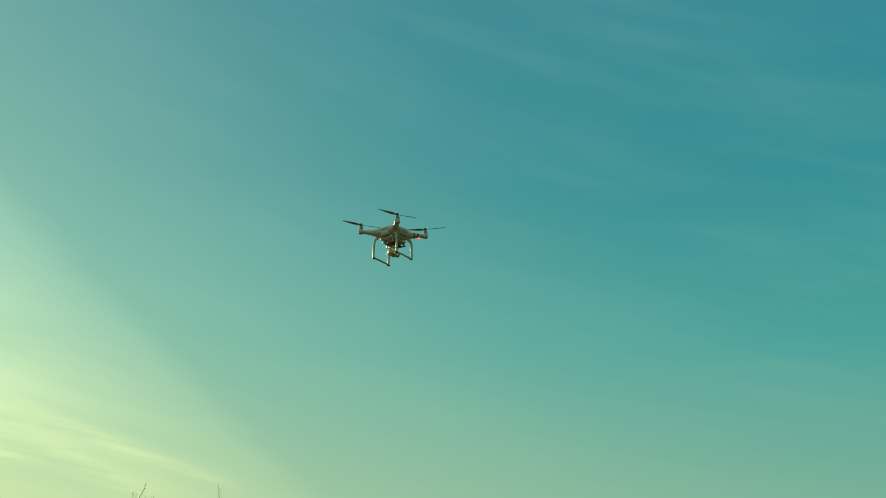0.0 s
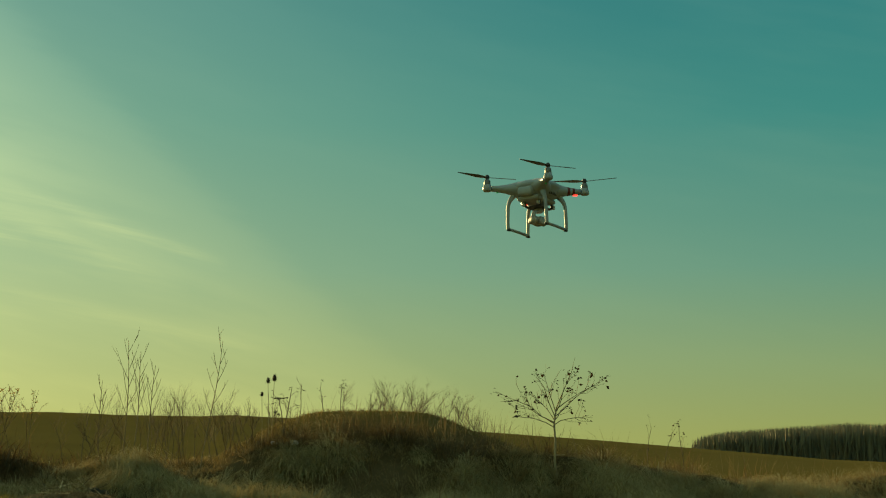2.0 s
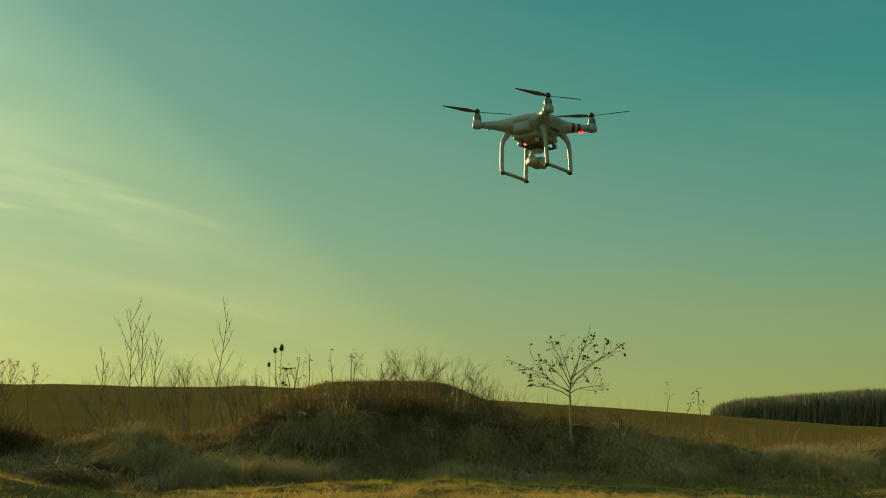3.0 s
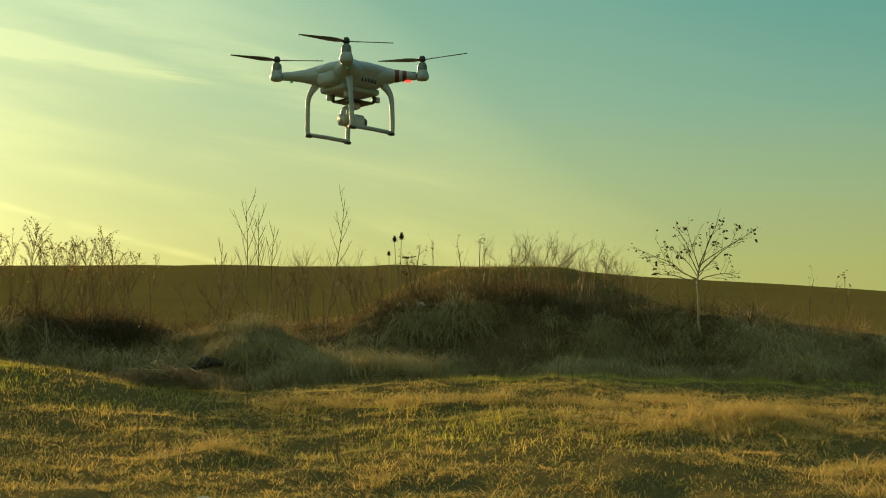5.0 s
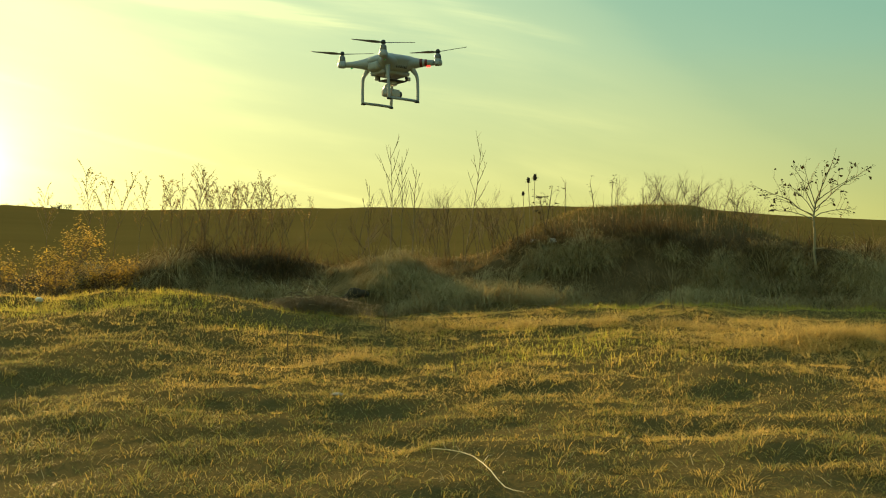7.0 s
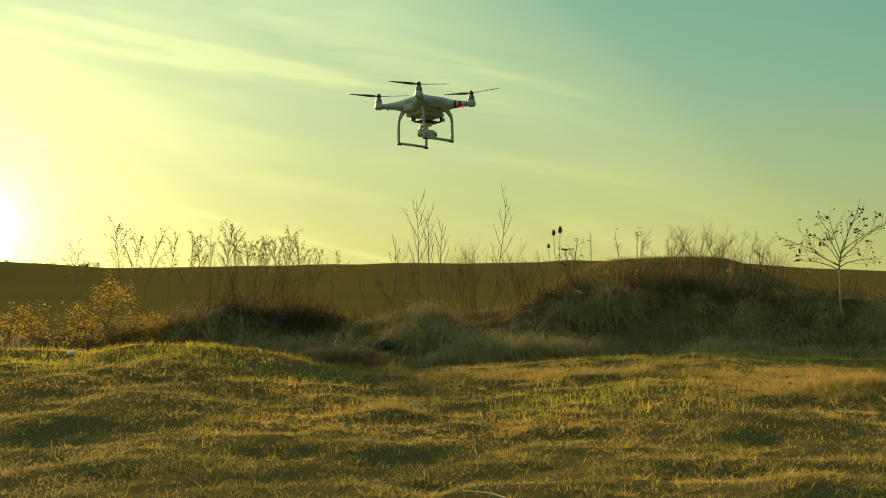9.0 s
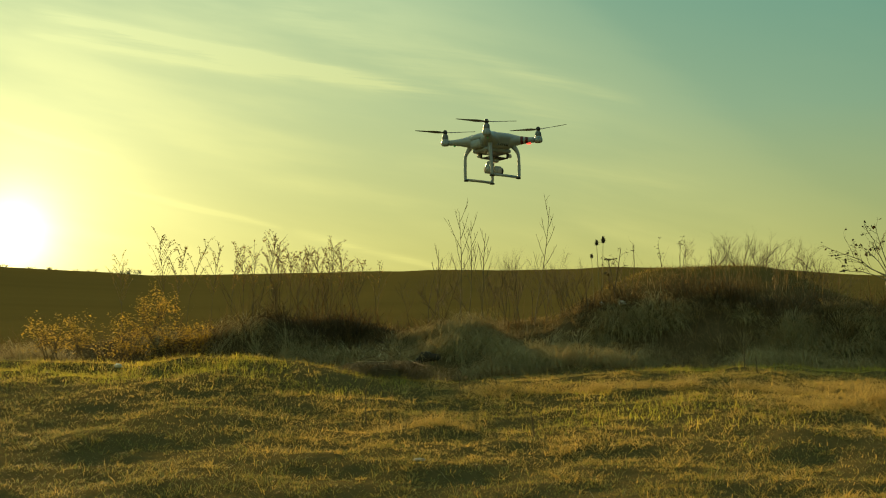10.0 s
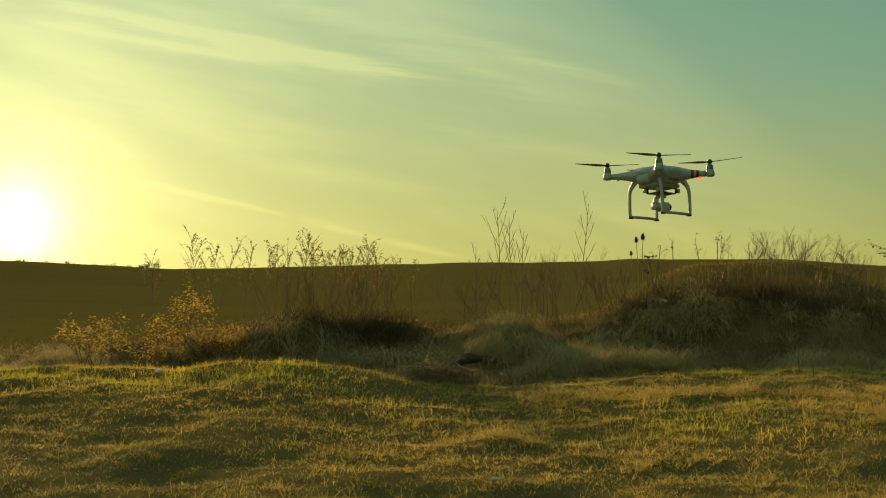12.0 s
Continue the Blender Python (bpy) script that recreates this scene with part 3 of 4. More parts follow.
    tufts("field_edge_grass", x, y, 0.03 + 0.09 * rng.random(len(x)) ** 2, M_FIELD, "thin withered grass on the slope towards the field", (0.3, 1.5), 0.008, swirl=1.6)


# ---- plants ----
def tubes(lines, sides=4):
    """Tapered tubes along polylines of (points, radii); returns vertices and triangles."""
    vs, ts, o = [], [], 0
    ring = [(math.cos(2 * math.pi * a / sides), math.sin(2 * math.pi * a / sides)) for a in range(sides)]
    for pts, rad in lines:
        ax = (pts[-1] - pts[0]).normalized()
        s1 = ax.orthogonal().normalized()
        s2 = ax.cross(s1)
        for p, r in zip(pts, rad):
            vs.extend(p + (s1 * c + s2 * s) * r for c, s in ring)
        for i in range(len(pts) - 1):
            for a in range(sides):
                b = (a + 1) % sides
                p, q = o + i * sides, o + (i + 1) * sides
                ts.append((p + a, p + b, q + b))
                ts.append((p + a, q + b, q + a))
        o += len(pts) * sides
    return [tuple(v) for v in vs], ts


def grow(rnd, start, way, length, radius, depth, forks, angle, lift=0.15, shrink=0.62, wobble=0.12, lines=None, ends=None):
    """A branching stem: fills lines with (points, radii, depth) and ends with the tips."""
    pts, rad = [start.copy()], [radius]
    d, p, steps = way.normalized(), start.copy(), 5
    for i in range(steps):
        d = (d + Vector((rnd.gauss(0, wobble), rnd.gauss(0, wobble), rnd.gauss(0, wobble * 0.5) + lift * 0.3))).normalized()
        p = p + d * (length / steps)
        pts.append(p.copy())
        rad.append(radius * (1 - 0.6 * (i + 1) / steps))
    lines.append((pts, rad, depth))
    ends.append((p.copy(), d.copy()))
    if depth > 0:
        for j in range(forks):
            f = rnd.uniform(0.35, 1.0)
            i = min(int(f * steps), steps - 1)
            q = pts[i].lerp(pts[i + 1], f * steps - i)
            side = Vector((rnd.gauss(0, 1), rnd.gauss(0, 1), rnd.gauss(0, 0.3))).normalized()
            nd = (d * math.cos(angle) + side * math.sin(angle) + Vector((0, 0, lift))).normalized()
            grow(rnd, q, nd, length * shrink * rnd.uniform(0.7, 1.15), rad[i] * 0.62, depth - 1, forks, angle, lift, shrink, wobble, lines, ends)
    return lines, ends


def leaf_cards(rnd, places, size, hang=0.4):
    """Small pointed leaves, folded along the middle."""
    vs, ts = [], []
    for p in places:
        s = size * rnd.uniform(0.6, 1.3)
        a = rnd.uniform(0, 2 * math.pi)
        d = Vector((math.cos(a), math.sin(a), rnd.uniform(-1, 0.5) * hang - 0.1)).normalized()
        w = d.cross(Vector((rnd.gauss(0, 0.4), rnd.gauss(0, 0.4), 1))).normalized()
        n = d.cross(w) * (s * 0.16)
        o = len(vs)
        vs += [tuple(p), tuple(p + d * s * 0.5 + w * s * 0.36 + n), tuple(p + d * s), tuple(p + d * s * 0.5 - w * s * 0.36 + n)]
        ts += [(o, o + 1, o + 2), (o, o + 2, o + 3)]
    return vs, ts


def plant(name, x, y, label, category, seed, top, stems=1, fan=0.2, depth=2, forks=4, angle=0.6, radius=0.006, lift=0.15, shrink=0.5,
          lean=(0, 0), leaves=0, leaf_size=0.03, mat=None, leaf_mat=None, group="", first=0.0, wobble=0.1):
    """A woody or withered plant that stands on the ground at x, y and reaches the height top over sea level of the scene."""
    rnd = random.Random(seed)
    radius *= 1.5
    z = float(height(x, y)) - 0.02
    root = empty(name, (x, y, z), label, category, group)
    tall = max(top - z, 0.15)
    stem_lines, twig_lines, ends = [], [], []
    for s in range(stems):
        way = Vector((lean[0] + rnd.gauss(0, fan), lean[1] + rnd.gauss(0, fan), 1))
        got = []
        share = rnd.uniform(0.72, 1.0) if s else 1.0
        grow(rnd, Vector((rnd.gauss(0, 0.03 * stems), rnd.gauss(0, 0.03 * stems), 0)), way, tall * share * (0.80 if depth else 1.0), radius, depth, forks, angle,
             lift, shrink, wobble, got, ends)
        for pts, rad, dp in got:
            (stem_lines if dp == depth else twig_lines).append((pts, rad))
    high = max(p.z for pts, _ in stem_lines + twig_lines for p in pts)
    k = tall / high
    for pts, _ in stem_lines + twig_lines:
        for p in pts:
            p.z *= k
    for p, _ in ends:
        p.z *= k
    for line in stem_lines:
        soup("stem", *tubes([line], 5), mat or M_TWIG, root)
    if twig_lines:
        tagged(soup("branchwork", *tubes(twig_lines, 3), mat or M_TWIG, root), kind="stuff")
    if leaves:
        pool = [p for p, _ in ends if p.z > first * tall]
        spots = [rnd.choice(pool) + Vector((rnd.gauss(0, 0.03), rnd.gauss(0, 0.03), rnd.gauss(0, 0.03))) for _ in range(leaves)]
        tagged(soup("foliage", *leaf_cards(rnd, spots, leaf_size), leaf_mat or M_LEAF, root), "withered leaves", kind="stuff")
    return root


def sapling():
    """A young tree: a thin pale trunk that forks into a wide open fan of limbs with side twigs and a few curled leaves."""
    x, y = 4.40, 21.75
    rnd = random.Random(5)
    z = float(height(x, y)) - 0.03
    root = empty("sapling", (x, y, z), "young bare tree with a few brown leaves on the bank", "tree")
    f = 3.55 - z
    trunk = [Vector((0.03, 0, 0)), Vector((0.0, 0, 0.33 * f)), Vector((0.015, 0, 0.66 * f)), Vector((0.0, 0, f)), Vector((0.05, 0.02, f + 0.26)), Vector((0.16, 0.0, f + 0.52)), Vector((0.30, -0.02, f + 0.84)), Vector((0.37, 0, f + 1.08))]
    soup("trunk", *tubes([(trunk, [0.023, 0.020, 0.018, 0.016, 0.011, 0.008, 0.005, 0.0025])], 8), M_BARK, root)
    twigs, tips = [], []

    def twig(p, way, ln, r, depth):
        mid = p + way * ln * 0.5 + Vector((rnd.gauss(0, 0.04), rnd.gauss(0, 0.04), rnd.gauss(0, 0.03))) * ln
        end = p + way * ln + Vector((0, 0, 0.10 * ln))
        twigs.append(([p, mid, end], [r, r * 0.75, r * 0.4]))
        tips.append(end)
        if depth:
            for q in range(rnd.choice((1, 2, 2))):
                w = (way + Vector((rnd.gauss(0, 0.5), rnd.gauss(0, 0.5), rnd.gauss(0.1, 0.4)))).normalized()
                twig(p.lerp(end, rnd.uniform(0.4, 0.9)), w, ln * rnd.uniform(0.3, 0.55), r * 0.65, depth - 1)

    # side and height of each limb's end from the fork, its depth, and where on the trunk it leaves
    for ex, ez, ey, h in ((-0.92, 0.52, 0.15, 0.02), (-0.66, 0.10, -0.2, -0.06), (-0.56, 0.36, 0.30, 0.00), (-0.32, 0.84, -0.1, 0.10), (-0.10, 0.86, 0.25, 0.16), (0.16, 0.66, -0.3, 0.20),
                          (0.86, 0.76, 0.10, 0.12), (0.62, 0.60, -0.25, 0.24), (0.62, 0.16, 0.15, -0.02), (0.36, 0.40, 0.35, 0.06), (-0.22, 0.50, 0.4, 0.05)):
        s0 = Vector((max(h, 0) * 0.22, 0, f + h))
        e0 = Vector((ex, ey, f + ez))
        pts = []
        for i in range(6):
            u = i / 5
            p = s0.lerp(e0, u) + Vector((0, 0, 0.04 * math.sin(math.pi * u) * abs(ex))) + Vector((rnd.gauss(0, 0.010), rnd.gauss(0, 0.012), rnd.gauss(0, 0.010))) * (0 < i < 5)
            pts.append(p)
        soup("limb", *tubes([(pts, [0.0095, 0.0080, 0.0068, 0.0055, 0.0042, 0.0025])], 5), M_BARK, root)
        tips.append(pts[-1])
        way = (e0 - s0).normalized()
        for j in range(rnd.randint(5, 7)):
            u = rnd.uniform(0.25, 0.97) * 5
            i = min(int(u), 4)
            p = pts[i].lerp(pts[i + 1], u - i)
            sgn = 1 if j % 2 else -1
            w = (way * 0.75 + Vector((-way.z, rnd.gauss(0, 0.5), way.x)) * sgn * rnd.uniform(0.35, 0.9) + Vector((0, 0, 0.25))).normalized()
            twig(p, w, rnd.uniform(0.13, 0.34) * (1.25 - 0.09 * u), 0.0040, 1)
    stub = Vector((0.0, 0, 0.42 * f))
    soup("limb", *tubes([([stub, stub + Vector((0.10, 0.02, 0.0)), stub + Vector((0.17, 0, 0.01))], [0.012, 0.010, 0.007])], 5), M_BARK, root)
    tagged(soup("branchwork", *tubes(twigs, 3), M_TWIG, root), kind="stuff")
    rnd.shuffle(tips)
    spots = []
    for c in tips[:int(len(tips) * 0.55)]:
        spots += [c + Vector((rnd.gauss(0, 0.02), rnd.gauss(0, 0.02), rnd.gauss(0, 0.02))) for _ in range(rnd.choice((1, 1, 1, 2, 3)))]
    tagged(soup("foliage", *leaf_cards(rnd, spots, 0.062, 1.2), M_LEAF, root), "curled brown leaves", kind="stuff")


def teasel(x, y, top, size, seed, lean=0.0):
    rnd = random.Random(seed)
    z = float(height(x, y)) - 0.02
    root = empty("teasel", (x, y, z), "dead teasel with a spiny dark seed head on a bare stem", "teasel", "teasels")
    h = top - z
    pts = [Vector((lean * t * t, 0.02 * math.sin(3 * t), (h - size) * t)) for t in (0, 0.25, 0.5, 0.75, 1.0)]
    soup("stem", *tubes([(pts, [0.006, 0.006, 0.005, 0.005, 0.004])], 5), M_STALK, root)
    bm = bmesh.new()
    bmesh.ops.create_uvsphere(bm, u_segments=14, v_segments=12, radius=0.5)
    for v in bm.verts:
        t = v.co.z + 0.5
        f = 0.62 * (1.15 - 0.5 * t) * (1.0 + 0.12 * (rnd.random() - 0.5))
        v.co = Vector((v.co.x * size * f, v.co.y * size * f, v.co.z * size * 1.0)) + pts[-1] + Vector((0, 0, size * 0.5))
    head = part("seed_head", bm, M_TEASEL, root, "spiny dark seed head")
    spikes = []
    for i in range(70):
        a, t = rnd.uniform(0, 6.283), rnd.uniform(0.05, 1.0)
        r = size * 0.31 * (1.15 - 0.5 * t) * math.sqrt(max(0.05, 1 - (2 * t - 1) ** 2))
        c = pts[-1] + Vector((math.cos(a) * r, math.sin(a) * r, size * t))
        spikes.append(([c, c + Vector((math.cos(a), math.sin(a), 0.9)) * size * 0.16], [0.0022, 0.0005]))
    tagged(soup("spine_coat", *tubes(spikes, 3), M_TEASEL, head), kind="stuff")
    bracts = []
    for i in range(6):
        a = i * 1.05 + rnd.uniform(-0.2, 0.2)
        o = Vector((math.cos(a), math.sin(a), 0))
        bracts.append(([pts[-1], pts[-1] + o * size * 0.45, pts[-1] + o * size * 0.6 + Vector((0, 0, size * 0.5))], [0.003, 0.002, 0.0006]))
    tagged(soup("bract_ring", *tubes(bracts, 3), M_TEASEL, root), kind="stuff")


def stalk(x, y, top, seed, lean, branches):
    """A tall dead stalk with straight side shoots that rise in pairs of forks."""
    rnd = random.Random(seed)
    z = float(height(x, y)) - 0.02
    root = empty("dry_stalk", (x, y, z), "tall dead stalk with bare forking shoots on the bank", "weed", "dead stalks")
    h = top - z
    axis = [Vector((lean * h * t + 0.02 * math.sin(5 * t + seed), 0.02 * math.sin(4 * t), h * t)) for t in [i / 8 for i in range(9)]]
    soup("stem", *tubes([(axis, [0.0105 - 0.0070 * i / 8 for i in range(9)])], 6), M_DEADSTEM, root)

    def on(t):
        i = min(int(t * 8), 7)
        return axis[i].lerp(axis[i + 1], t * 8 - i)

    small = []
    for j in range(branches):
        t = 0.42 + 0.56 * (j + rnd.uniform(-0.2, 0.2)) / branches
        t = min(max(t, 0.3), 0.97)
        sgn = 1 if j % 2 else -1
        way = Vector((sgn * rnd.uniform(0.22, 0.55) + lean, rnd.uniform(-0.5, 0.5), 1)).normalized()
        ln = h * (0.34 - 0.24 * t) * rnd.uniform(0.6, 1.35) + 0.06
        p = on(t)
        pts = [p, p + way * ln * 0.5, p + way * ln + Vector((0, 0, ln * 0.12))]
        soup("shoot", *tubes([(pts, [0.0060, 0.0048, 0.0026])], 4), M_DEADSTEM, root)
        for q in range(rnd.choice((1, 2, 2))):
            f = rnd.uniform(0.45, 0.85)
            o = p + way * ln * f
            w2 = Vector((rnd.uniform(-0.7, 0.7), rnd.uniform(-0.5, 0.5), 1)).normalized()
            small.append(([o, o + w2 * ln * rnd.uniform(0.25, 0.45)], [0.0035, 0.0018]))
    tagged(soup("branchwork", *tubes(small, 3), M_DEADSTEM, root), kind="stuff")


def plumed(x, y, top, seed, branches, label):
    """A dead weed whose upper half carries fine rising sprays with small seed husks."""
    rnd = random.Random(300 + seed)
    z = float(height(x, y)) - 0.02
    root = empty("plumed_weed", (x, y, z), label, "weed", "plumed weeds")
    h = top - z
    lean = rnd.gauss(0.04, 0.07)
    axis = [Vector((lean * h * t * t, 0.03 * math.sin(3 * t + seed), h * t)) for t in [i / 7 for i in range(8)]]
    soup("stem", *tubes([(axis, [0.0050 - 0.0030 * i / 7 for i in range(8)])], 5), M_DEADSTEM, root)
    sprays, spots = [], []
    branches = int(branches * 1.6)
    for j in range(branches):
        t = 0.42 + 0.56 * (j + rnd.random()) / branches
        i = min(int(t * 7), 6)
        p = axis[i].lerp(axis[i + 1], t * 7 - i)
        a = rnd.uniform(0, 6.283)
        ln = rnd.uniform(0.16, 0.48) * (1.2 - 0.75 * (t - 0.5) / 0.5)
        o = Vector((math.cos(a), math.sin(a), 0))
        pts = [p, p + o * ln * 0.22 + Vector((0, 0, ln * 0.45)), p + o * ln * 0.42 + Vector((0, 0, ln * 0.85)), p + o * ln * 0.70 + Vector((0, 0, ln * rnd.uniform(0.95, 1.2)))]
        sprays.append((pts, [0.0038, 0.0032, 0.0026, 0.0014]))
        for q in range(rnd.randint(8, 14)):
            f = rnd.uniform(0.3, 1.0) * 3
            k = min(int(f), 2)
            spots.append(pts[k].lerp(pts[k + 1], f - k) + Vector((rnd.gauss(0, 0.008), rnd.gauss(0, 0.008), rnd.gauss(0, 0.008))))
    tagged(soup("branchwork", *tubes(sprays, 3), M_DEADSTEM, root), kind="stuff")
    tagged(soup("foliage", *leaf_cards(rnd, spots, 0.030, 1.3), M_HUSK, root), "dry seed husks", kind="stuff")


def fallen_stem():
    rnd = random.Random(4)
    a, b = Vector((-0.40, 8.25, 0)), Vector((0.26, 7.05, 0))
    root = empty("fallen_stem", (a.x, a.y, float(height(a.x, a.y))), "long bleached fallen stem lying across the grass", "stem")
    pts = []
    for i in range(10):
        p = a.lerp(b, i / 9) + Vector((0.06 * math.sin(i * 0.5), 0.05 * math.sin(i * 0.8), 0))
        pts.append(Vector((p.x, p.y, float(height(p.x, p.y)) + 0.050 + 0.015 * math.sin(i * 0.7))) - root.location)
    soup("shaft", *tubes([(pts, [0.0034] * 8 + [0.0025, 0.0015])], 6), M_STRAWSTEM, root)
    for i in (1, 2, 4):
        q = pts[i] + Vector((rnd.uniform(-0.07, 0.07), rnd.uniform(-0.05, 0.06), rnd.uniform(0.02, 0.05)))
        soup("side_shoot", *tubes([([pts[i], pts[i].lerp(q, 0.5) + Vector((0, 0, 0.02)), q], [0.002, 0.0016, 0.0008])], 4), M_STRAWSTEM, root)


def plants():
    sapling()
    fallen_stem()
    stalk(-2.34, 22.5, 4.82, 11, -0.01, 8)
    stalk(-2.22, 22.5, 4.66, 12, 0.04, 8)
    stalk(-2.05, 22.6, 4.45, 13, 0.08, 7)
    stalk(-1.14, 23.0, 4.93, 17, 0.13, 7)
    stalk(-2.75, 22.9, 4.22, 15, -0.02, 5)
    low = "low bare shrub of thin twigs at the field edge"
    for x, y, top, s in ((-1.55, 23.4, 4.44, 1), (-0.62, 23.6, 4.32, 2), (-2.85, 23.2, 4.25, 3), (-0.25, 24.0, 4.28, 4), (-1.05, 24.0, 4.40, 5), (-1.85, 23.8, 4.30, 6)):
        plant("bare_shrub", x, y, low, "shrub", 20 + s, top, 8, 0.24, 2, 8, 0.55, 0.0042, 0.15, 0.40, group="bare shrubs")
    teasel(0.0, 23.5, 4.47, 0.11, 1, 0.02)
    teasel(-0.06, 23.4, 4.40, 0.09, 2, -0.03)
    teasel(-0.16, 23.5, 4.17, 0.07, 3, -0.02)
    plant("withered_weed", 0.27, 23.5, "dark curled withered weed beside the teasels", "weed", 31, 4.26, 2, 0.12, 1, 6, 0.8, 0.008, 0.0, 0.3, leaves=26, leaf_size=0.07, first=0.4)
    sprig = "thin dead sprig standing against the sky"
    for x, y, top, s, lv in ((1.07, 26.0, 4.72, 1, 10), (1.45, 26.3, 4.78, 2, 14), (0.50, 24.5, 4.58, 3, 0), (7.05, 25.0, 4.05, 4, 10), (7.35, 25.0, 3.96, 5, 12),
                             (7.75, 25.0, 4.02, 6, 16), (5.9, 25.5, 3.85, 7, 4), (-3.1, 24.0, 4.05, 8, 0), (2.0, 26.5, 4.6, 9, 4)):
        plant("dead_sprig", x, y, sprig, "weed", 40 + s, top, 1, 0.10, 1, 5, 0.45, 0.006, 0.2, 0.28, (0.06, 0), leaves=lv, leaf_size=0.05, first=0.5, group="dead sprigs")
    for x, y, top, s, n in ((2.45, 26.8, 4.98, 1, 20), (2.85, 27.0, 5.04, 2, 18), (3.3, 27.0, 4.92, 3, 18), (3.8, 27.0, 4.62, 4, 16), (4.25, 26.8, 4.45, 5, 14)):
        plant("mound_shrub", x, y, "dense bare shrub of fine twigs on the mound", "shrub", 60 + s, top, int(n * 0.75), 0.50, 2, 7, 0.55, 0.0042, 0.12, 0.46, group="mound shrubs", wobble=0.16)
    plume = "feathery dead weed with seed plumes on the bank"
    for x, y, top, s, n in ((-7.62, 23.0, 4.55, 1, 16), (-7.45, 23.1, 4.36, 2, 12), (-7.22, 23.0, 4.38, 3, 9), (-6.80, 23.1, 4.32, 4, 10), (-6.42, 23.0, 4.34, 5, 12), (-6.25, 23.2, 4.22, 6, 10),
                            (-6.02, 23.0, 4.26, 7, 9), (-5.76, 23.0, 4.46, 8, 18), (-5.62, 23.1, 4.28, 9, 12), (-5.40, 23.2, 4.18, 10, 12), (-5.22, 23.0, 4.14, 11, 12), (-5.05, 23.1, 4.24, 12, 14),
                            (-4.85, 23.3, 4.14, 13, 12), (-4.66, 23.0, 4.30, 14, 16), (-4.48, 23.2, 4.12, 15, 12), (-4.30, 23.2, 4.04, 16, 8), (-8.3, 22.8, 4.1, 17, 10), (-3.9, 23.4, 3.98, 18, 5)):
        plumed(x, y, top, s, n, plume)
    for x, y, top, s in ((-5.62, 23.3, 4.12, 1), (-5.25, 23.4, 4.10, 2), (-4.95, 23.4, 4.14, 3), (-4.55, 23.4, 4.16, 4), (-6.2, 23.3, 4.06, 5)):
        plant("budded_shrub", x, y, "low twiggy shrub with small withered buds on the bank", "shrub", 140 + s, top, 9, 0.30, 2, 6, 0.5, 0.0036, 0.2, 0.40, leaves=70, leaf_size=0.03, leaf_mat=M_HUSK, first=0.6, group="budded shrubs")
    for x, y, top, s in ((-7.75, 20.6, 3.1, 1), (-7.2, 21.0, 3.05, 2), (-8.4, 20.4, 3.1, 3), (-6.7, 21.3, 2.95, 4), (-7.45, 22.0, 3.6, 5)):
        plant("golden_bush", x, y, "low bush with golden sunlit leaves", "bush", 100 + s, top, 9, 0.40, 2, 6, 0.6, 0.005, 0.1, 0.45, leaves=1100, leaf_size=0.036, leaf_mat=M_GOLD, group="golden bushes")
    fore = "thin dead stem standing up from the grass"
    for x, y, tall_, s in ((-1.56, 15.8, 0.40, 1), (-2.22, 13.1, 0.46, 2), (-1.98, 13.0, 0.38, 3), (1.85, 18.0, 0.32, 4), (1.98, 17.6, 0.25, 5), (-0.5, 12.4, 0.28, 6)):
        plant("dead_weed", x, y, fore, "weed", 120 + s, float(height(x, y)) + tall_, 1, 0.06, 1, 3, 0.5, 0.005, 0.3, 0.22, group="dead weeds")


def twig_heap():
    rnd = random.Random(3)
    x, y = -2.75, 17.4
    root = empty("twig_heap", (x, y, float(height(x, y))), "heap of cut twigs and dead grass in the meadow", "brushwood")
    for i in range(64):
        a = rnd.uniform(0, 6.283)
        r = abs(rnd.gauss(0, 0.30))
        c = Vector((r * math.cos(a) * 1.4, r * math.sin(a), 0.06 + 0.30 * math.exp(-r * r * 5) * rnd.random()))
        b = rnd.uniform(0, 6.283)
        d = Vector((math.cos(b), math.sin(b), rnd.uniform(0.0, 0.8))).normalized()
        got, ends = [], []
        grow(rnd, c, d, rnd.uniform(0.16, 0.46), rnd.uniform(0.0035, 0.0065), 1, 3, 0.7, -0.05, 0.5, 0.20, got, ends)
        soup("twig", *tubes([(p, q) for p, q, _ in got], 4), (M_STRAWSTEM if i % 9 == 0 else M_STALK if i % 3 == 0 else M_DEADSTEM if i % 2 else M_TWIG), root)
    mat = []
    for i in range(1500):
        a, r = rnd.uniform(0, 6.283), abs(rnd.gauss(0, 0.34))
        c = Vector((r * math.cos(a) * 1.5, r * math.sin(a), -0.02))
        o = Vector((math.cos(a + rnd.gauss(0, 0.8)), math.sin(a + rnd.gauss(0, 0.8)), 0))
        h = rnd.uniform(0.06, 0.27) * math.exp(-r * r * 2.0)
        mat.append(([c, c + o * h * 0.3 + Vector((0, 0, h)), c + o * h * 1.2 + Vector((0, 0, h * 0.75))], [0.003, 0.0028, 0.001]))
    tagged(soup("dead_grass", *tubes(mat, 3), M_DEADSTEM, root), "matted dead grass", kind="stuff")


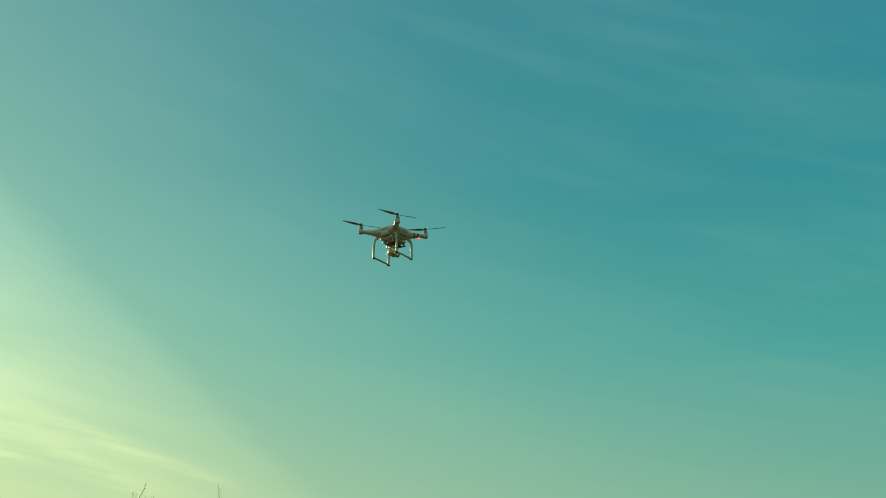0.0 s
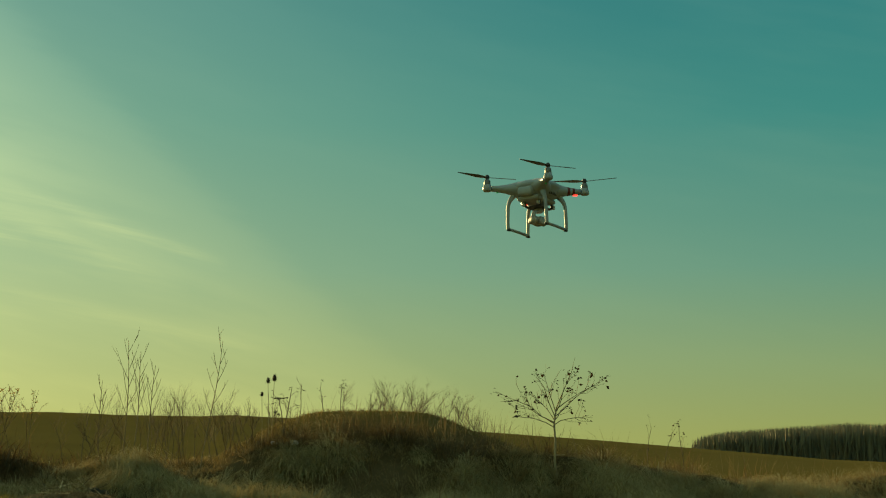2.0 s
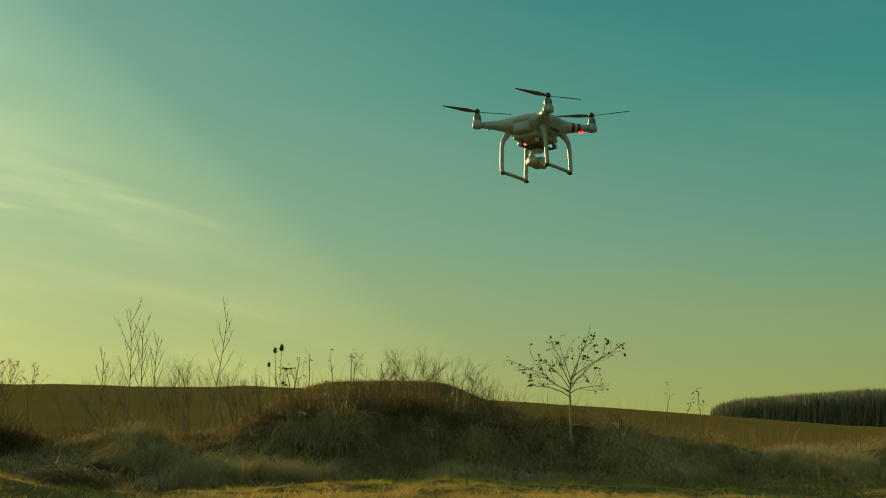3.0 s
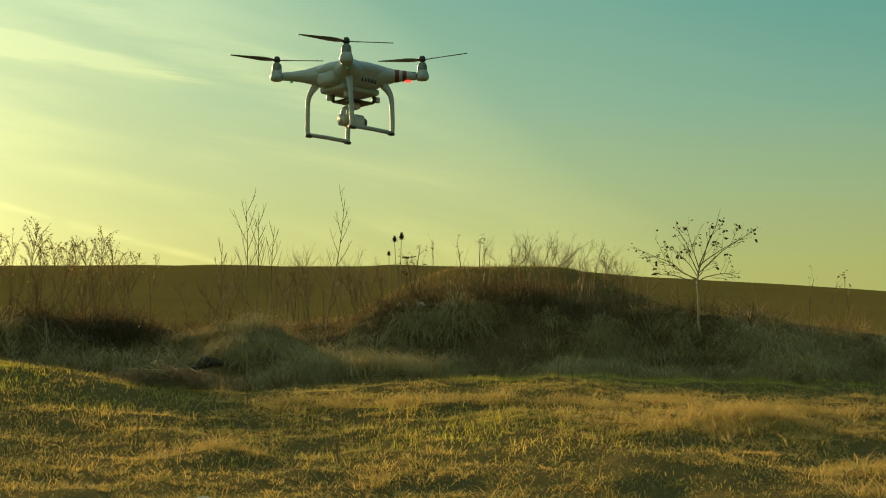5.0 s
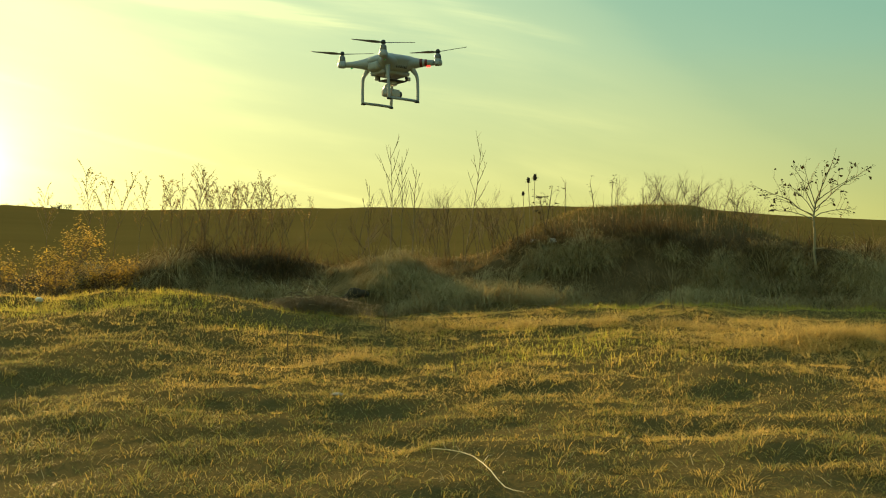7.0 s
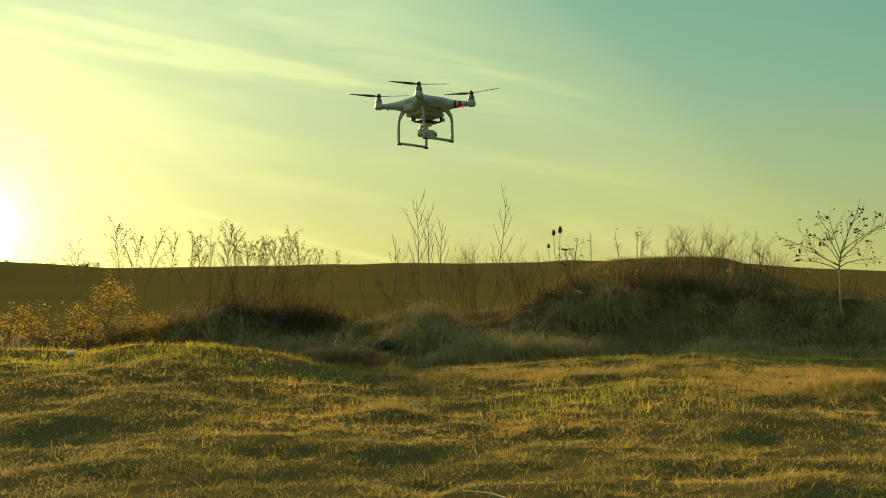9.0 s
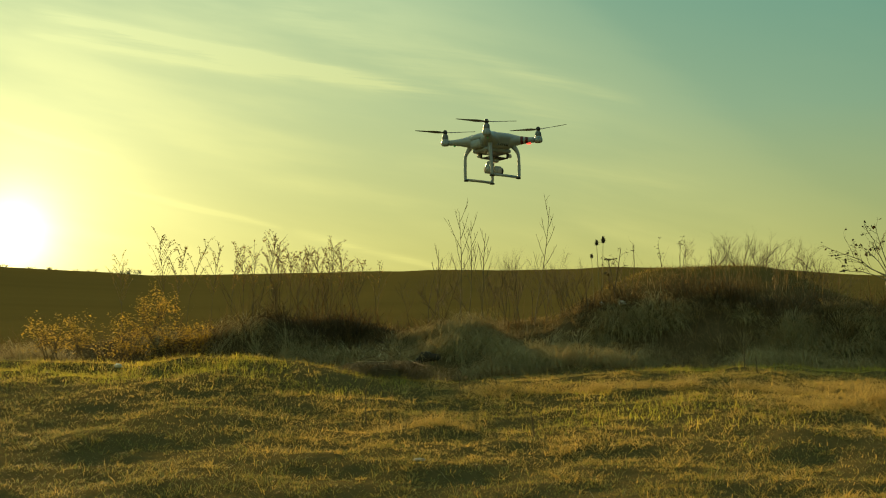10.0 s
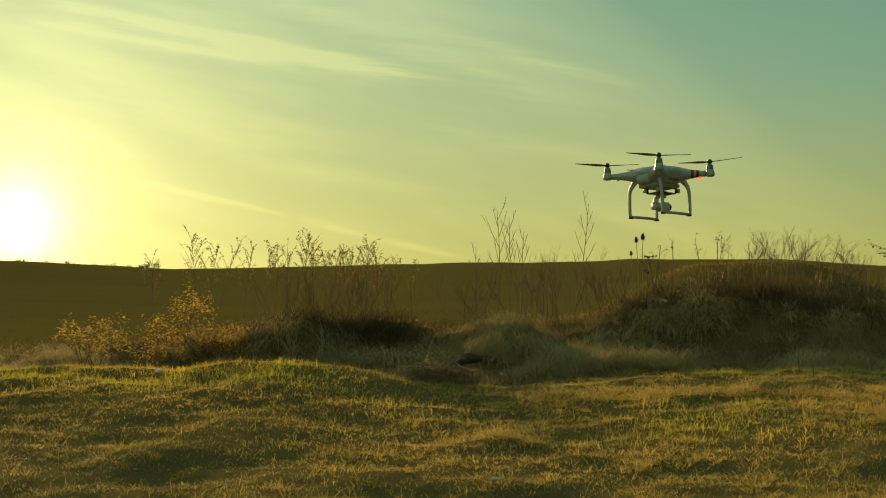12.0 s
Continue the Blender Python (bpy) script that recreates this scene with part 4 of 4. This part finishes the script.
def litter():
    for x, y, s, mat, name, label in ((-6.23, 17.0, 0.05, M_LITTER, "litter", "crumpled white plastic scrap in the grass"), (0.0, 22.9, 0.05, M_LITTER, "litter", "crumpled white plastic scrap on the bank"),
                                      (0.32, 22.7, 0.06, M_LITTER, "litter", "crumpled white plastic scrap on the bank"), (-1.35, 10.55, 0.05, M_STONE, "stone", "small pale flat stone in the grass")):
        bm = bmesh.new()
        bmesh.ops.create_icosphere(bm, subdivisions=3, radius=1)
        for v in bm.verts:
            n = 1 + 0.5 * noise.noise(v.co * 1.7 + Vector((x, y, 0))) + 0.2 * noise.noise(v.co * 5)
            v.co = Vector((v.co.x * s * n, v.co.y * s * 0.7 * n, v.co.z * s * (0.6 if mat is M_LITTER else 0.25) * n))
        ob = part(name, bm, mat)
        ob.matrix_world = pose(x, y, float(height(x, y)) + s * (0.75 if name == "litter" else 0.25))
        tagged(ob, label, name)


def burrow_shade():
    """Dark lumps that stand in for a shaded burrow mouth at the bank's foot."""
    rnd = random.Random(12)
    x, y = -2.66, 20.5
    root = empty("burrow_shade", (x, y, float(height(x, y))), "dark lumps standing in for a shaded burrow mouth at the foot of the bank", "earth")
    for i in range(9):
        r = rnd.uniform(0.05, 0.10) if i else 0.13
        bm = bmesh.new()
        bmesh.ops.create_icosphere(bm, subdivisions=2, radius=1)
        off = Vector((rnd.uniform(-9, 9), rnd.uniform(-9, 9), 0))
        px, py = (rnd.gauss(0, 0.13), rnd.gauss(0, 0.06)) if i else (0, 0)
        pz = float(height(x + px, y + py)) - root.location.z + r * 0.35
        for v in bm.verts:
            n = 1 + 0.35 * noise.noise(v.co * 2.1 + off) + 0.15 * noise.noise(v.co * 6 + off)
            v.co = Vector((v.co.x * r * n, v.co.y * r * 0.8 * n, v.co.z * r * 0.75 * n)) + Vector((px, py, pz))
        part("dark_lump", bm, M_BURROW, root)


def far_woods():
    """A bare wood on the far hill to the east and bushes on the western ridge."""
    rnd = random.Random(9)
    vs, ts = [], []

    def tree(cx, cy, z0, top, spread_, rods):
        """A bare tree far off: a stem and steep boughs as slim tapering blades."""
        h = top - z0
        for i in range(rods):
            a = rnd.uniform(0, 6.283)
            q = spread_ * math.sqrt(rnd.random())
            base = z0 + h * (0.0 if i == 0 else rnd.uniform(0.05, 0.8))
            tip = top - h * 0.12 * (q / spread_) ** 2 * rnd.uniform(0.3, 1.5)
            w = rnd.uniform(0.05, 0.11) * spread_
            b = rnd.uniform(0, 3.1416)
            sx, sy = math.cos(b) * w, math.sin(b) * w
            o = len(vs)
            ex, ey = cx + q * math.cos(a), cy + q * math.sin(a)
            vs.extend([(cx - sx, cy - sy, base), (cx + sx, cy + sy, base), (ex + sx * 0.6, ey + sy * 0.6, base + (tip - base) * 0.7), (ex - sx * 0.6, ey - sy * 0.6, base + (tip - base) * 0.7), (ex, ey, tip)])
            ts.extend([(o, o + 1, o + 2), (o, o + 2, o + 3), (o + 3, o + 2, o + 4)])

    for i in range(2400):
        u = rnd.uniform(0.368, 0.76)
        y = rnd.uniform(110, 128)
        x = u * y
        ease = min(1.0, (u - 0.365) / 0.02)
        top = EYE + y * (0.098 + 0.010 * min(1.0, (u - 0.365) / 0.12)) * (0.965 + 0.035 * ease)
        z = float(height(x, y))
        tree(x, y, z, z + max(top - z, 1.0) * rnd.uniform(0.985, 1.0), 1.1, 20)
    tagged(soup("far_wood", vs, ts, M_WOODS), "dark bare wood on the distant hill", "wood", kind="stuff")
    vs.clear(), ts.clear()
    for u, s in ((-0.356, 0.4), (-0.362, 0.25), (-0.376, 0.18), (-0.388, 0.22), (-0.40, 0.18), (-0.42, 0.22), (-0.44, 0.2), (-0.46, 0.25), (-0.49, 0.3)):
        x, y = u * (CREST - 0.5), CREST - 0.5
        z = float(height(x, y)) - 0.1
        for j in range(9):
            tree(x + rnd.gauss(0, s * 0.5), y + rnd.gauss(0, s * 0.5), z, z + s * rnd.uniform(0.4, 0.75), s * 0.35, 9)
    tagged(soup("ridge_bushes", vs, ts, M_WOODS), "low dark bushes along the western ridge", "bushes", kind="stuff")


# ---- the quadcopter ----
def ring_loft(bm, rings, close=True):
    rows = [[bm.verts.new(p) for p in r] for r in rings]
    for a, b in zip(rows, rows[1:]):
        n = len(a)
        for i in range(n):
            bm.faces.new((a[i], a[(i + 1) % n], b[(i + 1) % n], b[i]))
    if close:
        bm.faces.new(rows[0][::-1])
        bm.faces.new(rows[-1])
    bmesh.ops.recalc_face_normals(bm, faces=bm.faces)


def lathe(profile, n=20, at=(0, 0, 0)):
    bm = bmesh.new()
    ring_loft(bm, [[Vector((r * math.cos(2 * math.pi * i / n), r * math.sin(2 * math.pi * i / n), z)) + Vector(at) for i in range(n)] for r, z in profile])
    return bm


def block(sx, sy, sz, at, bevel=0.002, turn=None):
    bm = bmesh.new()
    bmesh.ops.create_cube(bm, size=1)
    bmesh.ops.scale(bm, vec=(sx, sy, sz), verts=bm.verts)
    bmesh.ops.bevel(bm, geom=bm.edges[:], offset=bevel, segments=2, affect="EDGES", profile=0.5)
    m = Matrix.Translation(at) @ (turn or Matrix())
    bmesh.ops.transform(bm, matrix=m, verts=bm.verts)
    return bm


def sweep(path, a, b, n=10, flare=None):
    """A rounded bar with half sizes a, b along a path of points; flare: how much wider it is at each point."""
    bm = bmesh.new()
    rings = []
    for i, p in enumerate(path):
        d = (path[min(i + 1, len(path) - 1)] - path[max(i - 1, 0)]).normalized()
        s1 = d.cross(Vector((0.3, 0.2, 1)) if abs(d.z) < 0.8 else Vector((1, 1, 0))).normalized()
        s2 = d.cross(s1)
        k = flare[i] if flare else 1.0
        rings.append([p + s1 * (a * k * math.cos(2 * math.pi * j / n)) + s2 * (b * k * math.sin(2 * math.pi * j / n)) for j in range(n)])
    ring_loft(bm, rings)
    return bm


def smooth_path(pts, n=14):
    """A rounded line through the given points."""
    out = []
    for i in range(len(pts) - 1):
        p0, p1, p2, p3 = pts[max(i - 1, 0)], pts[i], pts[i + 1], pts[min(i + 2, len(pts) - 1)]
        for j in range(n):
            t = j / n
            out.append(0.5 * ((2 * p1) + (p2 - p0) * t + (2 * p0 - 5 * p1 + 4 * p2 - p3) * t * t + (3 * p1 - p0 - 3 * p2 + p3) * t ** 3))
    out.append(pts[-1])
    return out


def quadcopter():
    """Arms lie on the x and y axes; it looks along (1, 1). z = 0 is the height of the motor caps."""
    drone = new("quadcopter")
    drone.empty_display_size = 0.1
    tagged(drone, "white plastic quadcopter hovering, with landing legs and hanging camera", "drone")
    drone.matrix_world = Matrix.Translation((DRONE[0], DRONE[1], DRONE[2])) @ pose(0, 0, 0, DRONE[4], DRONE[5], DRONE[3])
    R = 0.175
    # shell: hub and four arms in one skin, as a star-shaped dome over a star-shaped belly
    bm = bmesh.new()
    n = 96

    def star(f, hub, arm):
        out = []
        for i in range(n):
            a = 2 * math.pi * i / n
            c = abs(math.cos(2 * a))
            lobe = max(0.0, c) ** 9.0
            out.append((a, (hub + (arm - hub) * lobe) * f))
        return out

    rings = []
    for f, z, hub, arm in ((0.02, -0.018, 0.07, 0.07), (0.5, -0.0205, 0.075, 0.085), (0.82, -0.027, 0.083, 0.10), (0.95, -0.034, 0.084, 0.112), (1.0, -0.042, 0.084, 0.112),
                           (0.985, -0.050, 0.083, 0.112), (0.93, -0.058, 0.082, 0.108), (0.90, -0.066, 0.080, 0.10), (0.88, -0.076, 0.076, 0.082), (0.75, -0.083, 0.072, 0.072), (0.02, -0.085, 0.07, 0.07)):
        rings.append([Vector((r * math.cos(a), r * math.sin(a), z - 0.012 * max(0, r - 0.09) / 0.08 * (1 if f < 0.9 or z > -0.04 else 0))) for a, r in star(f, hub, arm)])
    ring_loft(bm, rings)
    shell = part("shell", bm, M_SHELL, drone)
    # cooling slots in the belly
    for i in range(6):
        a = radians(-62 + 7 * i)
        part("vent_slot", block(0.006, 0.0028, 0.011, (0.0690 * math.cos(a), 0.0690 * math.sin(a), -0.0700), 0.0008, Matrix.Rotation(a, 4, "Z")), M_DARK, shell, "dark cooling slot")
    for i, (ax, ay) in enumerate(((1, 0), (0, 1), (-1, 0), (0, -1))):
        d = Vector((ax, ay, 0))
        c = Vector((-ay, ax, 0))
        # arm: tapering bar from the hub to the motor
        rings = []
        for r, w, h, z in ((0.050, 0.050, 0.031, -0.050), (0.070, 0.038, 0.0265, -0.049), (0.090, 0.025, 0.0205, -0.049), (0.11, 0.0175, 0.0155, -0.049), (0.14, 0.0130, 0.0112, -0.049), (0.160, 0.0120, 0.0100, -0.049)):
            rings.append([d * r + c * (w * math.cos(2 * math.pi * j / 16)) + Vector((0, 0, z + h * math.sin(2 * math.pi * j / 16))) for j in range(16)])
        bm = bmesh.new()
        ring_loft(bm, rings)
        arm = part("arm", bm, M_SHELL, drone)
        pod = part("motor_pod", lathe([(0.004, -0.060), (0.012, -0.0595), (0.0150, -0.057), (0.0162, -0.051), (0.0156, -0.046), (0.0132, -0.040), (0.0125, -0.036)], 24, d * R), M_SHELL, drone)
        motor = part("motor", lathe([(0.0112, -0.0370), (0.0118, -0.034), (0.0112, -0.024), (0.0094, -0.019), (0.006, -0.016), (0.0050, -0.012)], 24, d * R), M_METAL, drone, "bare metal motor bell")
        part("cap", lathe([(0.0075, -0.0130), (0.0085, -0.010), (0.0075, -0.004), (0.0045, 0.0), (0.001, 0.001)], 16, d * R), M_DARK, motor, "dark screw cap")
        # two-bladed propeller at rest
        spin = (2.80, 0.30, 0.28, 0.36)[i]
        bm = bmesh.new()
        for sgn in (1, -1):
            rings = []
            for t, ch, tw in ((0.05, 0.008, 0.45), (0.2, 0.015, 0.40), (0.35, 0.019, 0.30), (0.6, 0.015, 0.20), (0.85, 0.010, 0.14), (1.0, 0.004, 0.10)):
                o = Vector((math.cos(spin) * sgn, math.sin(spin) * sgn, 0))
                q = Vector((-o.y, o.x, 0))
                ctr = d * R + o * (0.114 * t) + Vector((0, 0, -0.009 + 0.006 * t))
                lift = q * math.cos(tw) + Vector((0, 0, math.sin(tw)))
                up = o.cross(lift)
                rings.append([ctr + lift * (ch / 2 * math.cos(2 * math.pi * j / 8)) + up * (0.0011 * math.sin(2 * math.pi * j / 8)) for j in range(8)])
            ring_loft(bm, rings)
        part("propeller", bm, M_PROP, motor, "grey two-bladed propeller")
        # lamps and red bands
        front = i in (0, 1)
        part("status_light", block(0.016 if front else 0.008, 0.009 if front else 0.005, 0.004, d * 0.140 + Vector((0, 0, -0.0625)), 0.0015, Matrix.Rotation(math.atan2(ay, ax), 4, "Z")), M_REDLIGHT if front else M_GREENLIGHT, drone,
             "red status light" if front else "green status light")
        if front:
            for r0 in (0.114, 0.132):
                bm = bmesh.new()
                rings = []
                for r in (r0 - 0.0048, r0 + 0.0048):
                    w = np.interp(r, [0.11, 0.14, 0.160], [0.0175, 0.0130, 0.0120]) + 0.0006
                    h = np.interp(r, [0.11, 0.14, 0.160], [0.0155, 0.0112, 0.0100]) + 0.0006
                    rings.append([d * r + c * (w * math.cos(2 * math.pi * j / 16)) + Vector((0, 0, -0.0490 + h * math.sin(2 * math.pi * j / 16))) for j in range(16)])
                ring_loft(bm, rings)
                part("band", bm, M_RED, arm, "dark red band")
    fwd, left = Vector((1, 1, 0)).normalized(), Vector((-1, 1, 0)).normalized()
    yaw = Matrix.Rotation(radians(45), 4, "Z")
    # battery at the back and cooling slots on the side
    part("battery", block(0.085, 0.060, 0.034, -fwd * 0.040 + Vector((0, 0, -0.066)), 0.010, yaw), M_SHELL, drone, "grey-white battery pack")
    part("belly", block(0.12, 0.086, 0.016, Vector((0, 0, -0.087)), 0.006, yaw), M_GEAR, drone)
    for sgn in (1, -1):
        for j in range(6):
            part("vent_slot", block(0.003, 0.003, 0.013, fwd * (0.008 + 0.009 * j) + left * (0.0585 * sgn) + Vector((0, 0, -0.068)), 0.001, yaw), M_DARK, shell)
    # landing legs: on each side two legs and a skid
    for pair in (((-1, 0), (0, 1)), ((0, -1), (1, 0))):
        feet = []
        gear = None
        for ax, ay in pair:
            d = Vector((ax, ay, 0))
            out = left if pair[0] == (-1, 0) else -left
            path = smooth_path([d * 0.066 + Vector((0, 0, -0.052)), d * 0.080 + out * 0.003 + Vector((0, 0, -0.072)), d * 0.093 + out * 0.008 + Vector((0, 0, -0.100)), d * 0.094 + out * 0.011 + Vector((0, 0, -0.140)),
                                d * 0.092 + out * 0.014 + Vector((0, 0, -0.183)), d * 0.089 + out * 0.014 + Vector((0, 0, -0.190))], 6)
            feet.append(path[-1])
            flare = [1.0 + 1.6 * max(0.0, 1 - i / 14) ** 1.5 for i in range(len(path))]
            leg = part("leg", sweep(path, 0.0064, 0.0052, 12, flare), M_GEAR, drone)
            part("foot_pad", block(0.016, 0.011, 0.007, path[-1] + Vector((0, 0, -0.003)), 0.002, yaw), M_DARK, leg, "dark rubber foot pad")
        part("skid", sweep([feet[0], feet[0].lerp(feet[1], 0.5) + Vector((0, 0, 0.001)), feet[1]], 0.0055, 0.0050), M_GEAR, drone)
    # gimbal: plate on rubber dampers, bent arm, camera
    plate = part("gimbal_plate", block(0.085, 0.060, 0.004, fwd * 0.012 + Vector((0, 0, -0.112)), 0.0015, yaw), M_DARK, drone, "dark gimbal plate")
    for a in (1, -1):
        for b in (1, -1):
            p = fwd * (0.012 + 0.040 * a) + left * (0.030 * b)
            part("damper", lathe([(0.003, -0.111), (0.006, -0.108), (0.0045, -0.103), (0.006, -0.098), (0.003, -0.095)], 12, p), M_DARK, plate, "black rubber damper")
            part("bracket", block(0.012, 0.010, 0.014, p + fwd * (0.010 * a) + Vector((0, 0, -0.103)), 0.002, yaw), M_GREY, plate)
    part("yaw_motor", lathe([(0.012, -0.128), (0.016, -0.126), (0.016, -0.116), (0.012, -0.113)], 20, fwd * 0.012), M_GREY, drone, "round grey gimbal motor")
    part("gimbal_arm", sweep(smooth_path([fwd * 0.012 + Vector((0, 0, -0.122)), fwd * -0.012 + Vector((0, 0, -0.128)), fwd * -0.022 + Vector((0, 0, -0.142)), fwd * -0.022 + Vector((0, 0, -0.160))], 6), 0.009, 0.005), M_GREY, drone)
    part("roll_motor", sweep([fwd * -0.028 + Vector((0, 0, -0.158)), fwd * -0.012 + Vector((0, 0, -0.158))], 0.0145, 0.0145, 18), M_GREY, drone)
    part("side_arm", block(0.040, 0.007, 0.018, fwd * 0.006 + left * 0.024 + Vector((0, 0, -0.158)), 0.002, yaw), M_GREY, drone)
    head = part("camera_head", block(0.034, 0.040, 0.030, fwd * 0.016 + Vector((0, 0, -0.158)), 0.006, yaw), M_GREY, drone, "grey camera head")
    part("lens_barrel", sweep([fwd * 0.030 + Vector((0, 0, -0.158)), fwd * 0.046 + Vector((0, 0, -0.158))], 0.0125, 0.0125, 20), M_DARK, head, "black lens barrel")
    part("lens", sweep([fwd * 0.0455 + Vector((0, 0, -0.158)), fwd * 0.0475 + Vector((0, 0, -0.158))], 0.009, 0.009, 20), M_GLASS, head, "glossy lens glass")


DRONE = (-0.223, 4.543, 2.616, -0.76, -0.20, -0.45)
quadcopter()
plants()
twig_heap()
burrow_shade()
litter()
far_woods()
meadow()
banks()
